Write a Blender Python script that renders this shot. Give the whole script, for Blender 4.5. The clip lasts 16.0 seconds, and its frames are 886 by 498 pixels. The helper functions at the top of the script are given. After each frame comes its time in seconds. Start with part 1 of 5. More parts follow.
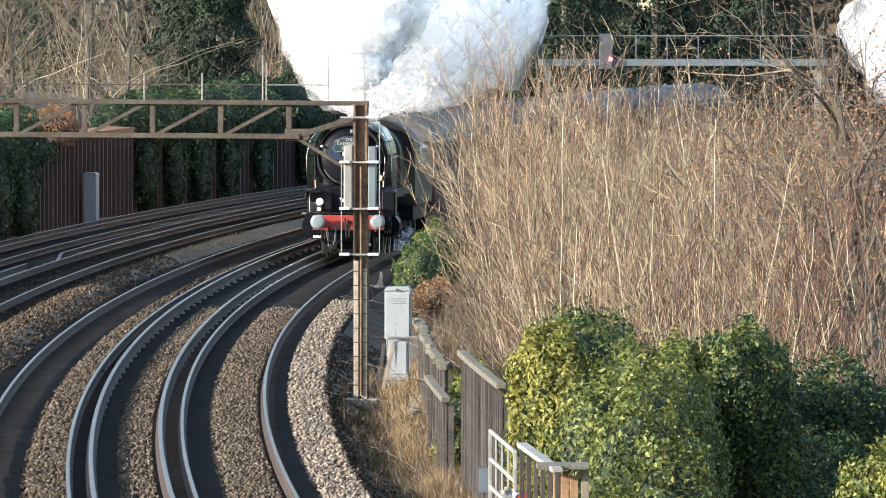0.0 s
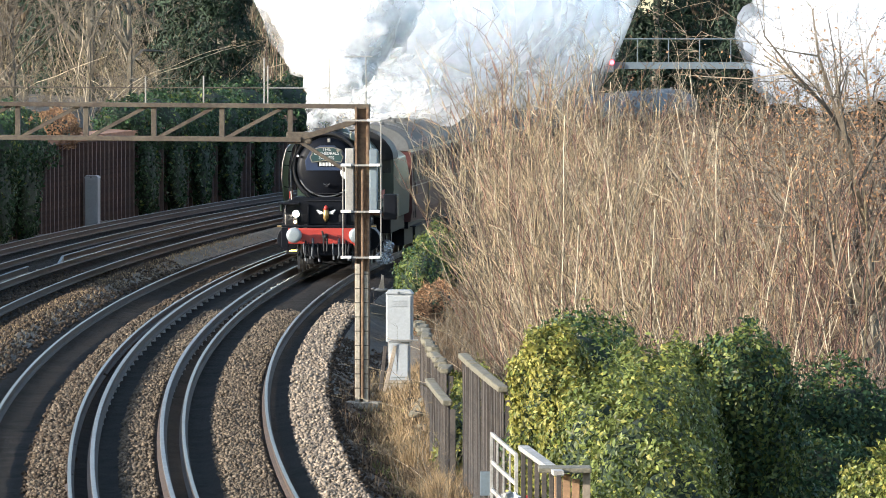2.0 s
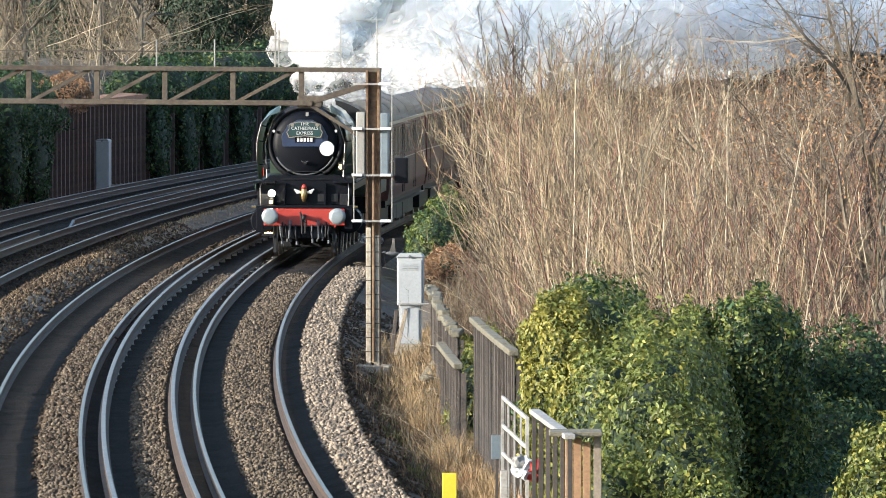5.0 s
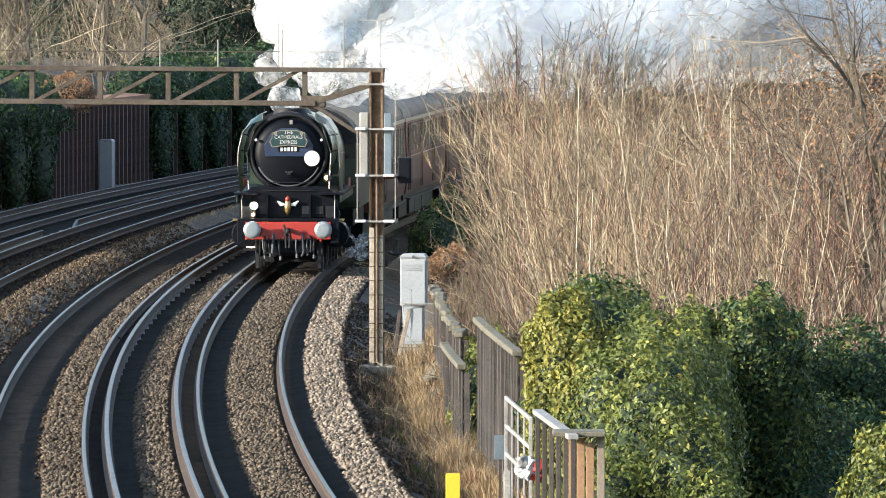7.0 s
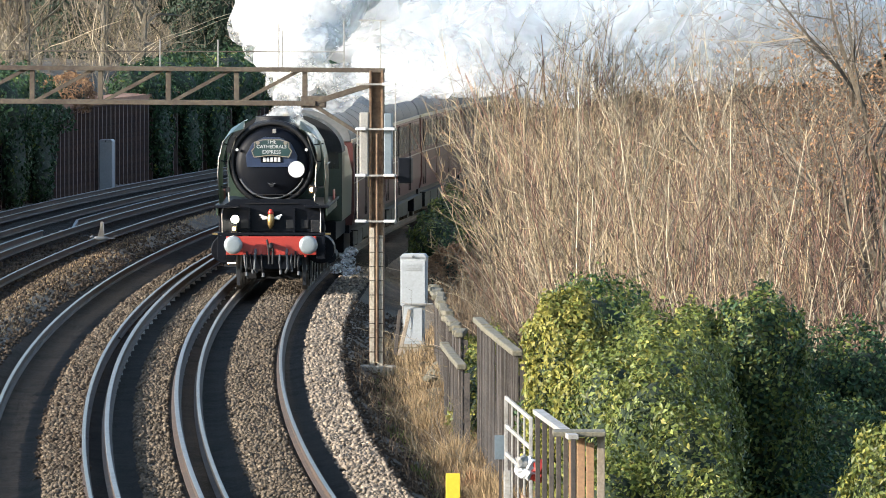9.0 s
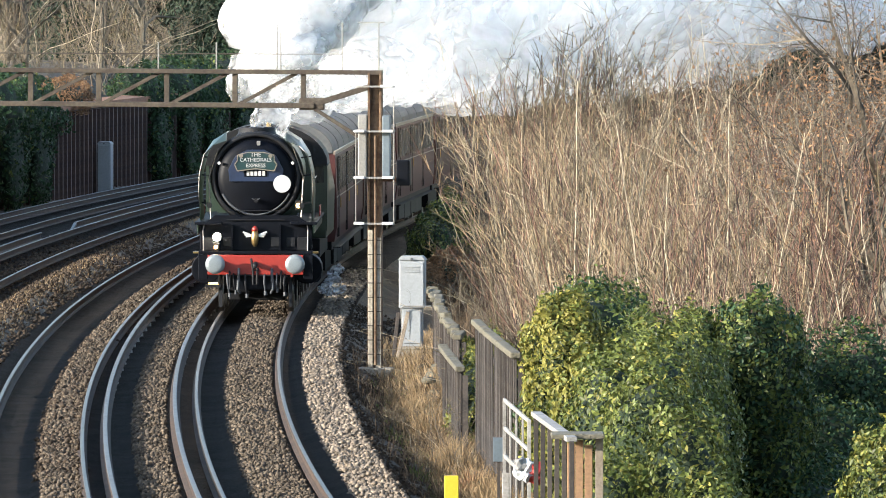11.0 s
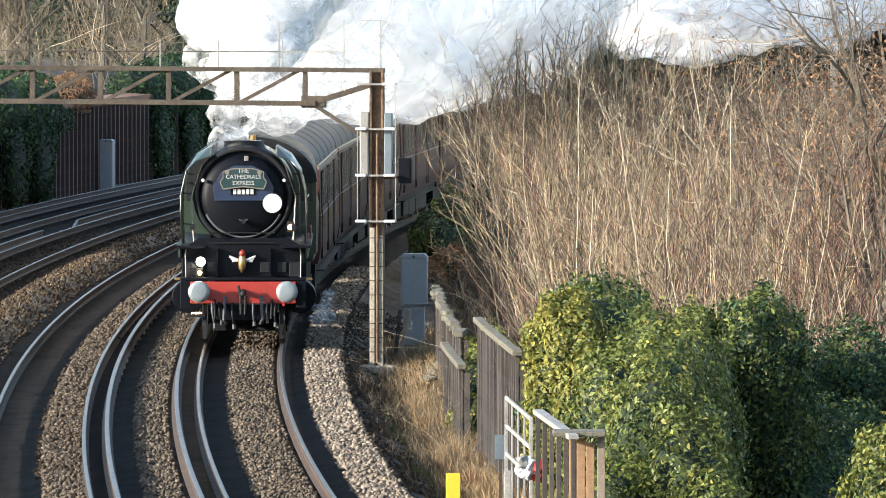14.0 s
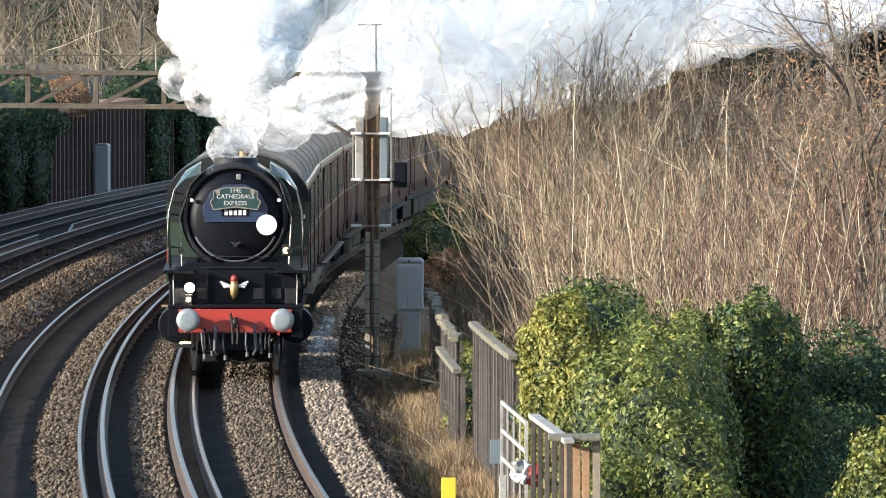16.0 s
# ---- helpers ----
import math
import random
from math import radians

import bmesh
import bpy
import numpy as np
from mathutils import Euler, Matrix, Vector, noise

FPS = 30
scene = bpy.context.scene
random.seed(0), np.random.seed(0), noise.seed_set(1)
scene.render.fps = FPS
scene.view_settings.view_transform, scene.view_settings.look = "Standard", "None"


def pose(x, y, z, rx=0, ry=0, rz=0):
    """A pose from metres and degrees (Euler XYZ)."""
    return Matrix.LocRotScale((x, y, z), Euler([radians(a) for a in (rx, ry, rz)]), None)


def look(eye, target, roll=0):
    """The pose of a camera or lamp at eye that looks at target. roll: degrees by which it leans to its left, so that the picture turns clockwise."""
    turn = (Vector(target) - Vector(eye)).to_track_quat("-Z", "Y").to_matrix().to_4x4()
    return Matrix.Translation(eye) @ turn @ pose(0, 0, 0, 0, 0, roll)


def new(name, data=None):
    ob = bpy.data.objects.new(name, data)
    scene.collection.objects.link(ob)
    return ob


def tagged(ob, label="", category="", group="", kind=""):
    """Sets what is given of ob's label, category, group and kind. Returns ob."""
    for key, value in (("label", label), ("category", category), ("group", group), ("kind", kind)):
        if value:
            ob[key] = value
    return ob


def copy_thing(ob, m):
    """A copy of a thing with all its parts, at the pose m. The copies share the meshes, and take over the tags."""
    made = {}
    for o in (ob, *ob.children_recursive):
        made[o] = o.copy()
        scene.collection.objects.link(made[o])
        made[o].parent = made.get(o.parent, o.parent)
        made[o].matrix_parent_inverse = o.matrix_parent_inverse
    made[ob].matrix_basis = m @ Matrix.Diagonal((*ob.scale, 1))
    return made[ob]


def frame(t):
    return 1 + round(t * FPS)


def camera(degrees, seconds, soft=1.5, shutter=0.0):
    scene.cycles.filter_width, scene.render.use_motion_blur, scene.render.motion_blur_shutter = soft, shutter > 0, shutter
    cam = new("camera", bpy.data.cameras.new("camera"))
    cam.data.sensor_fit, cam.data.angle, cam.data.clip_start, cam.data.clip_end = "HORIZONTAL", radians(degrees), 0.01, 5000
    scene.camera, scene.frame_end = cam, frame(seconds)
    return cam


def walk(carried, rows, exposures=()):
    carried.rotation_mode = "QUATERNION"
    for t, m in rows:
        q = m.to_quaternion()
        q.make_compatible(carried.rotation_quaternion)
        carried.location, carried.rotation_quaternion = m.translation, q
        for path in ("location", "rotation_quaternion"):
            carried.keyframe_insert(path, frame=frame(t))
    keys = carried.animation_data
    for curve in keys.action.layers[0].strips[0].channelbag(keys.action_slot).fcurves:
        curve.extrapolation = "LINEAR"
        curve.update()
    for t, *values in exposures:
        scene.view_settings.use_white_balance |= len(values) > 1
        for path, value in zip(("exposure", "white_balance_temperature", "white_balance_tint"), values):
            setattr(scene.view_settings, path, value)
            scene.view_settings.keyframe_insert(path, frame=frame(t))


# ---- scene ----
EYE = (0.0, 0.0, 7.4)
cam = camera(5.442, 16.0, soft=0.95)
# seconds, turn to the right and tilt below the level, in degrees
TURNS = [(0.0, 0.0972, 1.5149), (0.5, 0.0920, 1.5002), (1.0, 0.0851, 1.4898), (1.5, 0.0781, 1.4880), (2.0, 0.0885, 1.4961),
         (2.5, 0.0955, 1.5140), (3.0, 0.0747, 1.5402), (3.5, 0.0538, 1.5911), (4.0, 0.0347, 1.6703), (4.2, 0.0415, 1.7000), (4.6, 0.032, 1.717), (5.4, 0.014, 1.722), (6.3, 0.004, 1.724), (6.5, 0.0, 1.7184),
         (7.0, 0.0, 1.7184), (7.5, 0.0062, 1.7184), (8.0, 0.0042, 1.7184), (8.5, -0.0017, 1.7184), (9.0, -0.0007, 1.7184),
         (11.5, 0.0104, 1.7028), (12.0, 0.0104, 1.7028), (12.5, 0.0156, 1.7080), (13.0, 0.0104, 1.7080), (13.5, 0.0, 1.7288),
         (14.0, -0.0017, 1.7184), (14.5, 0.0139, 1.7063), (15.0, 0.0260, 1.7028), (15.5, 0.0285, 1.6976), (16.0, 0.0260, 1.6914)]
walk(cam, [(t, pose(*EYE, 90 - tilt, 0, -turn)) for t, turn, tilt in TURNS], [(0.0, 1.68, 6200, 10), (16.0, 1.68, 6200, 10)])

# ---- light: low winter sun from the side of the far tracks ----
SUN_ELEV, SUN_ROT = radians(15.5), radians(-113)
world = bpy.data.worlds.new("winter_sky")
scene.world = world
world.use_nodes = True
sky = world.node_tree.nodes.new("ShaderNodeTexSky")
sky.sky_type, sky.sun_disc, sky.sun_elevation, sky.sun_rotation = "NISHITA", False, SUN_ELEV, SUN_ROT
back = world.node_tree.nodes["Background"]
back.inputs["Strength"].default_value = 0.15
world.node_tree.links.new(sky.outputs[0], back.inputs["Color"])
sun_data = bpy.data.lights.new("sun", "SUN")
sun_data.energy, sun_data.angle, sun_data.color = 4.3, radians(0.5), (1.0, 0.92, 0.80)
sun = new("sun", sun_data)
sun_way = Vector((math.sin(SUN_ROT) * math.cos(SUN_ELEV), math.cos(SUN_ROT) * math.cos(SUN_ELEV), math.sin(SUN_ELEV)))
sun.matrix_basis = look(sun_way * 100, (0, 0, 0))

# ---- materials ----
TONE = 0.704  # scales every base colour down, so the steam outshines them at raised exposure


def material(name, a, b=None, rough=0.8, metal=0.0, scale=6.0, fine=60.0, bump=0.3, depth=0.01, spread=0.0, island=False, gloss=0.5, emit=0.0):
    """Two colours mixed by a coarse and a fine noise, with relief; spread: how far single pieces differ in brightness."""
    m = bpy.data.materials.new(name)
    m.use_nodes = True
    n, l = m.node_tree.nodes, m.node_tree.links
    bsdf = n["Principled BSDF"]
    b = b or tuple(c * 0.7 for c in a)
    if not emit:
        a, b = tuple(c * TONE for c in a), tuple(c * TONE for c in b)
    co = n.new("ShaderNodeTexCoord")
    big, small = n.new("ShaderNodeTexNoise"), n.new("ShaderNodeTexNoise")
    for tex, sc in ((big, scale), (small, fine)):
        tex.inputs["Scale"].default_value, tex.inputs["Detail"].default_value = sc, 6.0
        l.new(co.outputs["Object"], tex.inputs["Vector"])
    add = n.new("ShaderNodeMath")
    add.operation = "ADD"
    l.new(big.outputs["Fac"], add.inputs[0])
    l.new(small.outputs["Fac"], add.inputs[1])
    ramp = n.new("ShaderNodeMapRange")
    ramp.inputs[1].default_value, ramp.inputs[2].default_value = 0.72, 1.28
    l.new(add.outputs[0], ramp.inputs[0])
    mix = n.new("ShaderNodeMix")
    mix.data_type = "RGBA"
    mix.inputs[6].default_value, mix.inputs[7].default_value = (*b, 1), (*a, 1)
    l.new(ramp.outputs[0], mix.inputs[0])
    colour = mix.outputs[2]
    if spread:
        src = n.new("ShaderNodeNewGeometry").outputs["Random Per Island"] if island else n.new("ShaderNodeObjectInfo").outputs["Random"]
        vary = n.new("ShaderNodeMapRange")
        vary.inputs[3].default_value, vary.inputs[4].default_value = 1 - spread, 1 + spread
        l.new(src, vary.inputs[0])
        hsv = n.new("ShaderNodeHueSaturation")
        l.new(vary.outputs[0], hsv.inputs["Value"])
        l.new(colour, hsv.inputs["Color"])
        colour = hsv.outputs[0]
    l.new(colour, bsdf.inputs["Base Color"])
    bsdf.inputs["Roughness"].default_value, bsdf.inputs["Metallic"].default_value = rough, metal
    bsdf.inputs["Specular IOR Level"].default_value = gloss
    if bump:
        bp = n.new("ShaderNodeBump")
        bp.inputs["Strength"].default_value, bp.inputs["Distance"].default_value = bump, depth
        l.new(add.outputs[0], bp.inputs["Height"])
        l.new(bp.outputs[0], bsdf.inputs["Normal"])
    if emit:
        bsdf.inputs["Emission Color"].default_value, bsdf.inputs["Emission Strength"].default_value = (*a, 1), emit
    return m


def leafy(name, a, b, rough=0.5, spread=0.5, through_light=0.3):
    """Leaves that differ one by one and let some light through."""
    m = material(name, a, b, rough, 0, 0.8, 9, 0, 0.01, spread, True, 0.2)
    n, l = m.node_tree.nodes, m.node_tree.links
    out, bsdf = n["Material Output"], n["Principled BSDF"]
    trans, mix = n.new("ShaderNodeBsdfTranslucent"), n.new("ShaderNodeMixShader")
    l.new(bsdf.inputs["Base Color"].links[0].from_socket, trans.inputs["Color"])
    mix.inputs[0].default_value = through_light
    l.new(bsdf.outputs[0], mix.inputs[1])
    l.new(trans.outputs[0], mix.inputs[2])
    l.new(mix.outputs[0], out.inputs["Surface"])
    return m


def vapour(name, cover, scale, least=0.0):
    """Steam: white, scattering, thinned by noise."""
    m = bpy.data.materials.new(name)
    m.use_nodes = True
    n, l = m.node_tree.nodes, m.node_tree.links
    n.remove(n["Principled BSDF"])
    dif, tra, mix = n.new("ShaderNodeBsdfPrincipled"), n.new("ShaderNodeBsdfTranslucent"), n.new("ShaderNodeMixShader")
    dif.inputs["Base Color"].default_value, tra.inputs["Color"].default_value = (0.995, 0.995, 0.995, 1), (0.995, 0.995, 0.995, 1)
    dif.inputs["Roughness"].default_value, dif.inputs["Specular IOR Level"].default_value = 1.0, 0.0
    dif.inputs["Subsurface Weight"].default_value, dif.inputs["Subsurface Scale"].default_value = 1.0, 0.9
    dif.inputs["Subsurface Radius"].default_value = (1.0, 1.0, 1.0)
    mix.inputs[0].default_value = 0.5
    l.new(dif.outputs[0], mix.inputs[1])
    l.new(tra.outputs[0], mix.inputs[2])
    if cover < 1:
        co, tex, ramp = n.new("ShaderNodeTexCoord"), n.new("ShaderNodeTexNoise"), n.new("ShaderNodeMapRange")
        tex.inputs["Scale"].default_value, tex.inputs["Detail"].default_value = scale, 5.0
        l.new(co.outputs["Object"], tex.inputs["Vector"])
        ramp.inputs[1].default_value, ramp.inputs[2].default_value = 0.32, 0.8
        ramp.inputs[3].default_value, ramp.inputs[4].default_value = least, cover
        l.new(tex.outputs["Fac"], ramp.inputs[0])
        clear, mix2 = n.new("ShaderNodeBsdfTransparent"), n.new("ShaderNodeMixShader")
        l.new(ramp.outputs[0], mix2.inputs[0])
        l.new(clear.outputs[0], mix2.inputs[1])
        l.new(mix.outputs[0], mix2.inputs[2])
        mix = mix2
    l.new(mix.outputs[0], n["Material Output"].inputs["Surface"])
    return m


M = {
    # near-black: oily ballast and the rails' shadow bands in one colour
    "ballast": material("ballast_stone", (0.042, 0.034, 0.027), (0.012, 0.010, 0.0085), 0.95, 0, 1.3, 16, 0.9, 0.05, gloss=0.06),
    "stone": material("loose_stone", (0.312, 0.246, 0.178), (0.147, 0.113, 0.078), 0.9, 0, 4, 30, 0.3, 0.01, 0.55, True),
    "stone_mid": material("brown_ballast_stone", (0.174, 0.135, 0.094), (0.078, 0.060, 0.042), 0.9, 0, 4, 30, 0.3, 0.01, 0.55, True, 0.2),
    # also paints shade on the gantry's right screen and haze on the bridge
    "screen": material("blue_grey_shade_haze_paint", (0.154, 0.196, 0.224), (0.112, 0.140, 0.161), 0.6, 0, 2, 25, 0.15, 0.003),
    "stone_dark": material("worn_stone", (0.098, 0.071, 0.048), (0.041, 0.031, 0.022), 0.9, 0, 4, 30, 0.3, 0.01, 0.5, True, 0.12),
    "earth": material("dead_grass_earth", (0.17, 0.13, 0.085), (0.06, 0.05, 0.035), 0.95, 0, 0.7, 11, 0.8, 0.08),
    "sleeper": material("old_sleeper", (0.06, 0.05, 0.043), (0.03, 0.026, 0.023), 0.9, 0, 3, 30, 0.5, 0.01, 0.3, gloss=0.08),
    "rail_top": material("polished_rail", (0.217, 0.188, 0.150), (0.112, 0.090, 0.068), 0.42, 0.85, 2, 30, 0.1, 0.002),
    "rail_side": material("rusty_rail", (0.115, 0.068, 0.04), (0.045, 0.03, 0.022), 0.85, 0.1, 2, 30, 0.5, 0.004),
    "third": material("conductor_rail_top", (0.259, 0.266, 0.259), (0.144, 0.144, 0.137), 0.55, 0.5, 2, 30, 0.1, 0.002),
    "pot": material("insulator_pot", (0.5, 0.47, 0.42), None, 0.5),
    "rust": material("rusty_steel", (0.23, 0.10, 0.055), (0.09, 0.045, 0.03), 0.85, 0.2, 2.5, 22, 0.6, 0.01),
    "post": material("mottled_post_steel", (0.26, 0.18, 0.115), (0.085, 0.05, 0.034), 0.9, 0.05, 1.8, 11, 0.5, 0.008, gloss=0.2),
    "gantry": material("weathered_gantry_steel", (0.10, 0.082, 0.058), (0.042, 0.028, 0.02), 0.85, 0.1, 1.5, 14, 0.5, 0.01),
    "concrete": material("lichened_concrete", (0.464, 0.424, 0.344), (0.224, 0.184, 0.136), 0.92, 0, 2.0, 20, 0.6, 0.01),
    "steel_pale": material("galvanised_steel", (0.374, 0.360, 0.326), (0.245, 0.231, 0.211), 0.6, 0.3, 3, 30, 0.2, 0.004),
    "grey_paint": material("grey_cabinet_paint", (0.390, 0.413, 0.421), (0.312, 0.328, 0.335), 0.6, 0, 2, 25, 0.15, 0.003),
    "grey_dark": material("dark_grey_paint", (0.10, 0.11, 0.12), (0.06, 0.065, 0.07), 0.6, 0, 2, 25, 0.15, 0.003),
    "black": material("black_paint", (0.005, 0.0065, 0.011), (0.003, 0.0036, 0.006), 0.5, 0, 3, 25, 0.1, 0.003, gloss=0.12),
    "soot": material("sooty_steel", (0.02, 0.021, 0.024), (0.009, 0.009, 0.010), 0.6, 0.1, 3, 25, 0.3, 0.004, gloss=0.25),
    "green": material("dark_green_paint", (0.040, 0.062, 0.042), (0.024, 0.040, 0.028), 0.28, 0, 2, 25, 0.05, 0.002),
    "red": material("red_beam_paint", (0.42, 0.035, 0.02), (0.33, 0.028, 0.018), 0.45, 0, 3, 25, 0.1, 0.002),
    "buffer": material("worn_buffer_face", (0.34, 0.38, 0.39), (0.24, 0.27, 0.28), 0.45, 0.3, 5, 40, 0.2, 0.003),
    "steel": material("bright_motion_steel", (0.300, 0.288, 0.270), (0.180, 0.168, 0.156), 0.35, 0.9, 3, 25, 0.2, 0.003),
    "white": material("white_paint", (0.704, 0.704, 0.686), (0.598, 0.598, 0.581), 0.5, 0, 4, 30, 0.1, 0.002),
    "blue": material("deep_blue_plate", (0.02, 0.035, 0.085), (0.014, 0.025, 0.06), 0.4, 0, 3, 25, 0.05, 0.002),
    "board": material("headboard_green", (0.012, 0.05, 0.05), (0.01, 0.04, 0.042), 0.4, 0, 3, 25, 0.05, 0.002),
    "brass": material("brass", (0.55, 0.38, 0.16), (0.4, 0.26, 0.1), 0.35, 0.8, 5, 40, 0.1, 0.002),
    "maroon": material("maroon_coach_paint", (0.10, 0.036, 0.034), (0.07, 0.027, 0.026), 0.5, 0, 1, 25, 0.05, 0.002, gloss=0.2),
    "cream": material("cream_coach_paint", (0.294, 0.252, 0.196), (0.231, 0.196, 0.147), 0.35, 0, 1, 25, 0.05, 0.002),
    "roof": material("grey_coach_roof", (0.12, 0.125, 0.13), (0.07, 0.075, 0.08), 0.7, 0, 0.8, 9, 0.2, 0.005),
    "glass": material("dark_window_glass", (0.02, 0.025, 0.03), (0.015, 0.018, 0.02), 0.22, 0, 1, 10, 0),
    "lamp": material("lit_headlamp", (1.0, 0.86, 0.62), None, 0.3, emit=45.0, bump=0),
    "lamp_amber": material("amber_lamp_and_glint", (1.0, 0.55, 0.16), None, 0.3, emit=5.0, bump=0),
    "lamp_red": material("lit_red_signal", (1.0, 0.03, 0.04), None, 0.3, emit=9.0, bump=0),
    "yellow": material("yellow_marker_paint", (0.75, 0.56, 0.03), (0.66, 0.48, 0.02), 0.55, 0, 3, 25, 0.1, 0.002),
    "pile": material("rusty_sheet_wall", (0.14, 0.085, 0.065), (0.07, 0.05, 0.045), 0.9, 0, 0.8, 9, 0.5, 0.02),
    "cap": material("orange_brick_coping", (0.42, 0.20, 0.10), (0.26, 0.12, 0.07), 0.9, 0, 1.5, 14, 0.5, 0.02),
    "fence": material("dark_weathered_board", (0.085, 0.068, 0.055), (0.038, 0.032, 0.028), 0.9, 0, 3, 30, 0.5, 0.006, 0.35),
    "fence_pale": material("sun_bleached_board", (0.46, 0.38, 0.28), (0.28, 0.22, 0.16), 0.85, 0, 3, 30, 0.4, 0.006, 0.25),
    "moss": material("mossy_coping", (0.203, 0.180, 0.128), (0.098, 0.090, 0.060), 0.95, 0, 4, 25, 0.8, 0.02),
    "white_fence": material("chipped_white_fence", (0.44, 0.42, 0.39), (0.22, 0.20, 0.17), 0.7, 0, 4, 30, 0.3, 0.004),
    "plank": material("orange_timber", (0.42, 0.24, 0.12), (0.26, 0.15, 0.08), 0.8, 0, 4, 30, 0.3, 0.006),
    "stem": material("bare_stem_bark", (0.337, 0.252, 0.146), (0.149, 0.101, 0.057), 0.8, 0, 2, 15, 0, 0.01, 0.7, True),
    "stem_pale": material("pale_sapling_bark", (0.521, 0.436, 0.303), (0.319, 0.255, 0.170), 0.8, 0, 2, 15, 0, 0.01, 0.4, True),
    "stem_red": material("reddish_twig_bark", (0.216, 0.114, 0.074), (0.063, 0.034, 0.023), 0.8, 0, 2, 15, 0, 0.01, 0.7, True),
    "stem_olive": material("olive_twig_bark", (0.243, 0.196, 0.107), (0.114, 0.086, 0.047), 0.8, 0, 2, 15, 0, 0.01, 0.7, True),
    "bank_twig": material("dull_winter_twig", (0.216, 0.172, 0.120), (0.080, 0.064, 0.046), 0.85, 0, 2, 15, 0, 0.01, 0.7, True),
    "stem_rust": material("rusty_twig_bark", (0.214, 0.118, 0.078), (0.071, 0.040, 0.029), 0.8, 0, 2, 15, 0, 0.01, 0.7, True),
    "bark": material("grey_tree_bark", (0.210, 0.182, 0.133), (0.098, 0.084, 0.063), 0.9, 0, 2, 15, 0.4, 0.02, 0.3, True),
    "ivy": leafy("ivy_leaf", (0.209, 0.230, 0.057), (0.072, 0.102, 0.027), 0.42, 0.6),
    "ivy_yellow": leafy("yellowing_leaf", (0.371, 0.328, 0.075), (0.175, 0.180, 0.040), 0.45, 0.5),
    # evergreen leaves, also mixed into the ivy mounds as painted shade
    "ivy_dark": leafy("dark_evergreen_and_shade_leaf", (0.06, 0.11, 0.045), (0.03, 0.06, 0.028), 0.5, 0.5),
    "conifer": leafy("conifer_spray", (0.028, 0.05, 0.025), (0.012, 0.025, 0.014), 0.6, 0.5, 0.15),
    "bracken": leafy("dead_bracken", (0.40, 0.23, 0.12), (0.22, 0.13, 0.075), 0.8, 0.4),
    "straw": leafy("dry_grass_blade", (0.46, 0.33, 0.18), (0.23, 0.155, 0.085), 0.8, 0.45),
    "weed": leafy("dead_weed_stalk", (0.21, 0.15, 0.095), (0.10, 0.07, 0.045), 0.85, 0.5),
    # near-black green for the lumps that stand in for shade between leaves
    "core": material("painted_inner_shade", (0.018, 0.036, 0.010), (0.008, 0.018, 0.005), 0.95, 0, 2, 12, 0.5, 0.05),
    "wood_far": leafy("winter_wood_spray", (0.16, 0.12, 0.075), (0.075, 0.06, 0.04), 0.8, 0.5, 0.2),
    "vapour": vapour("dense_steam", 0.95, 0.8, 0.60),
    "vapour_soft": vapour("spreading_steam", 0.45, 0.7, 0.2),
    "vapour_loose": vapour("loose_steam", 0.65, 2.2),
    "vapour_thin": vapour("thin_steam", 0.45, 1.7),
    "vapour_faint": vapour("faint_steam", 0.5, 1.0),
}

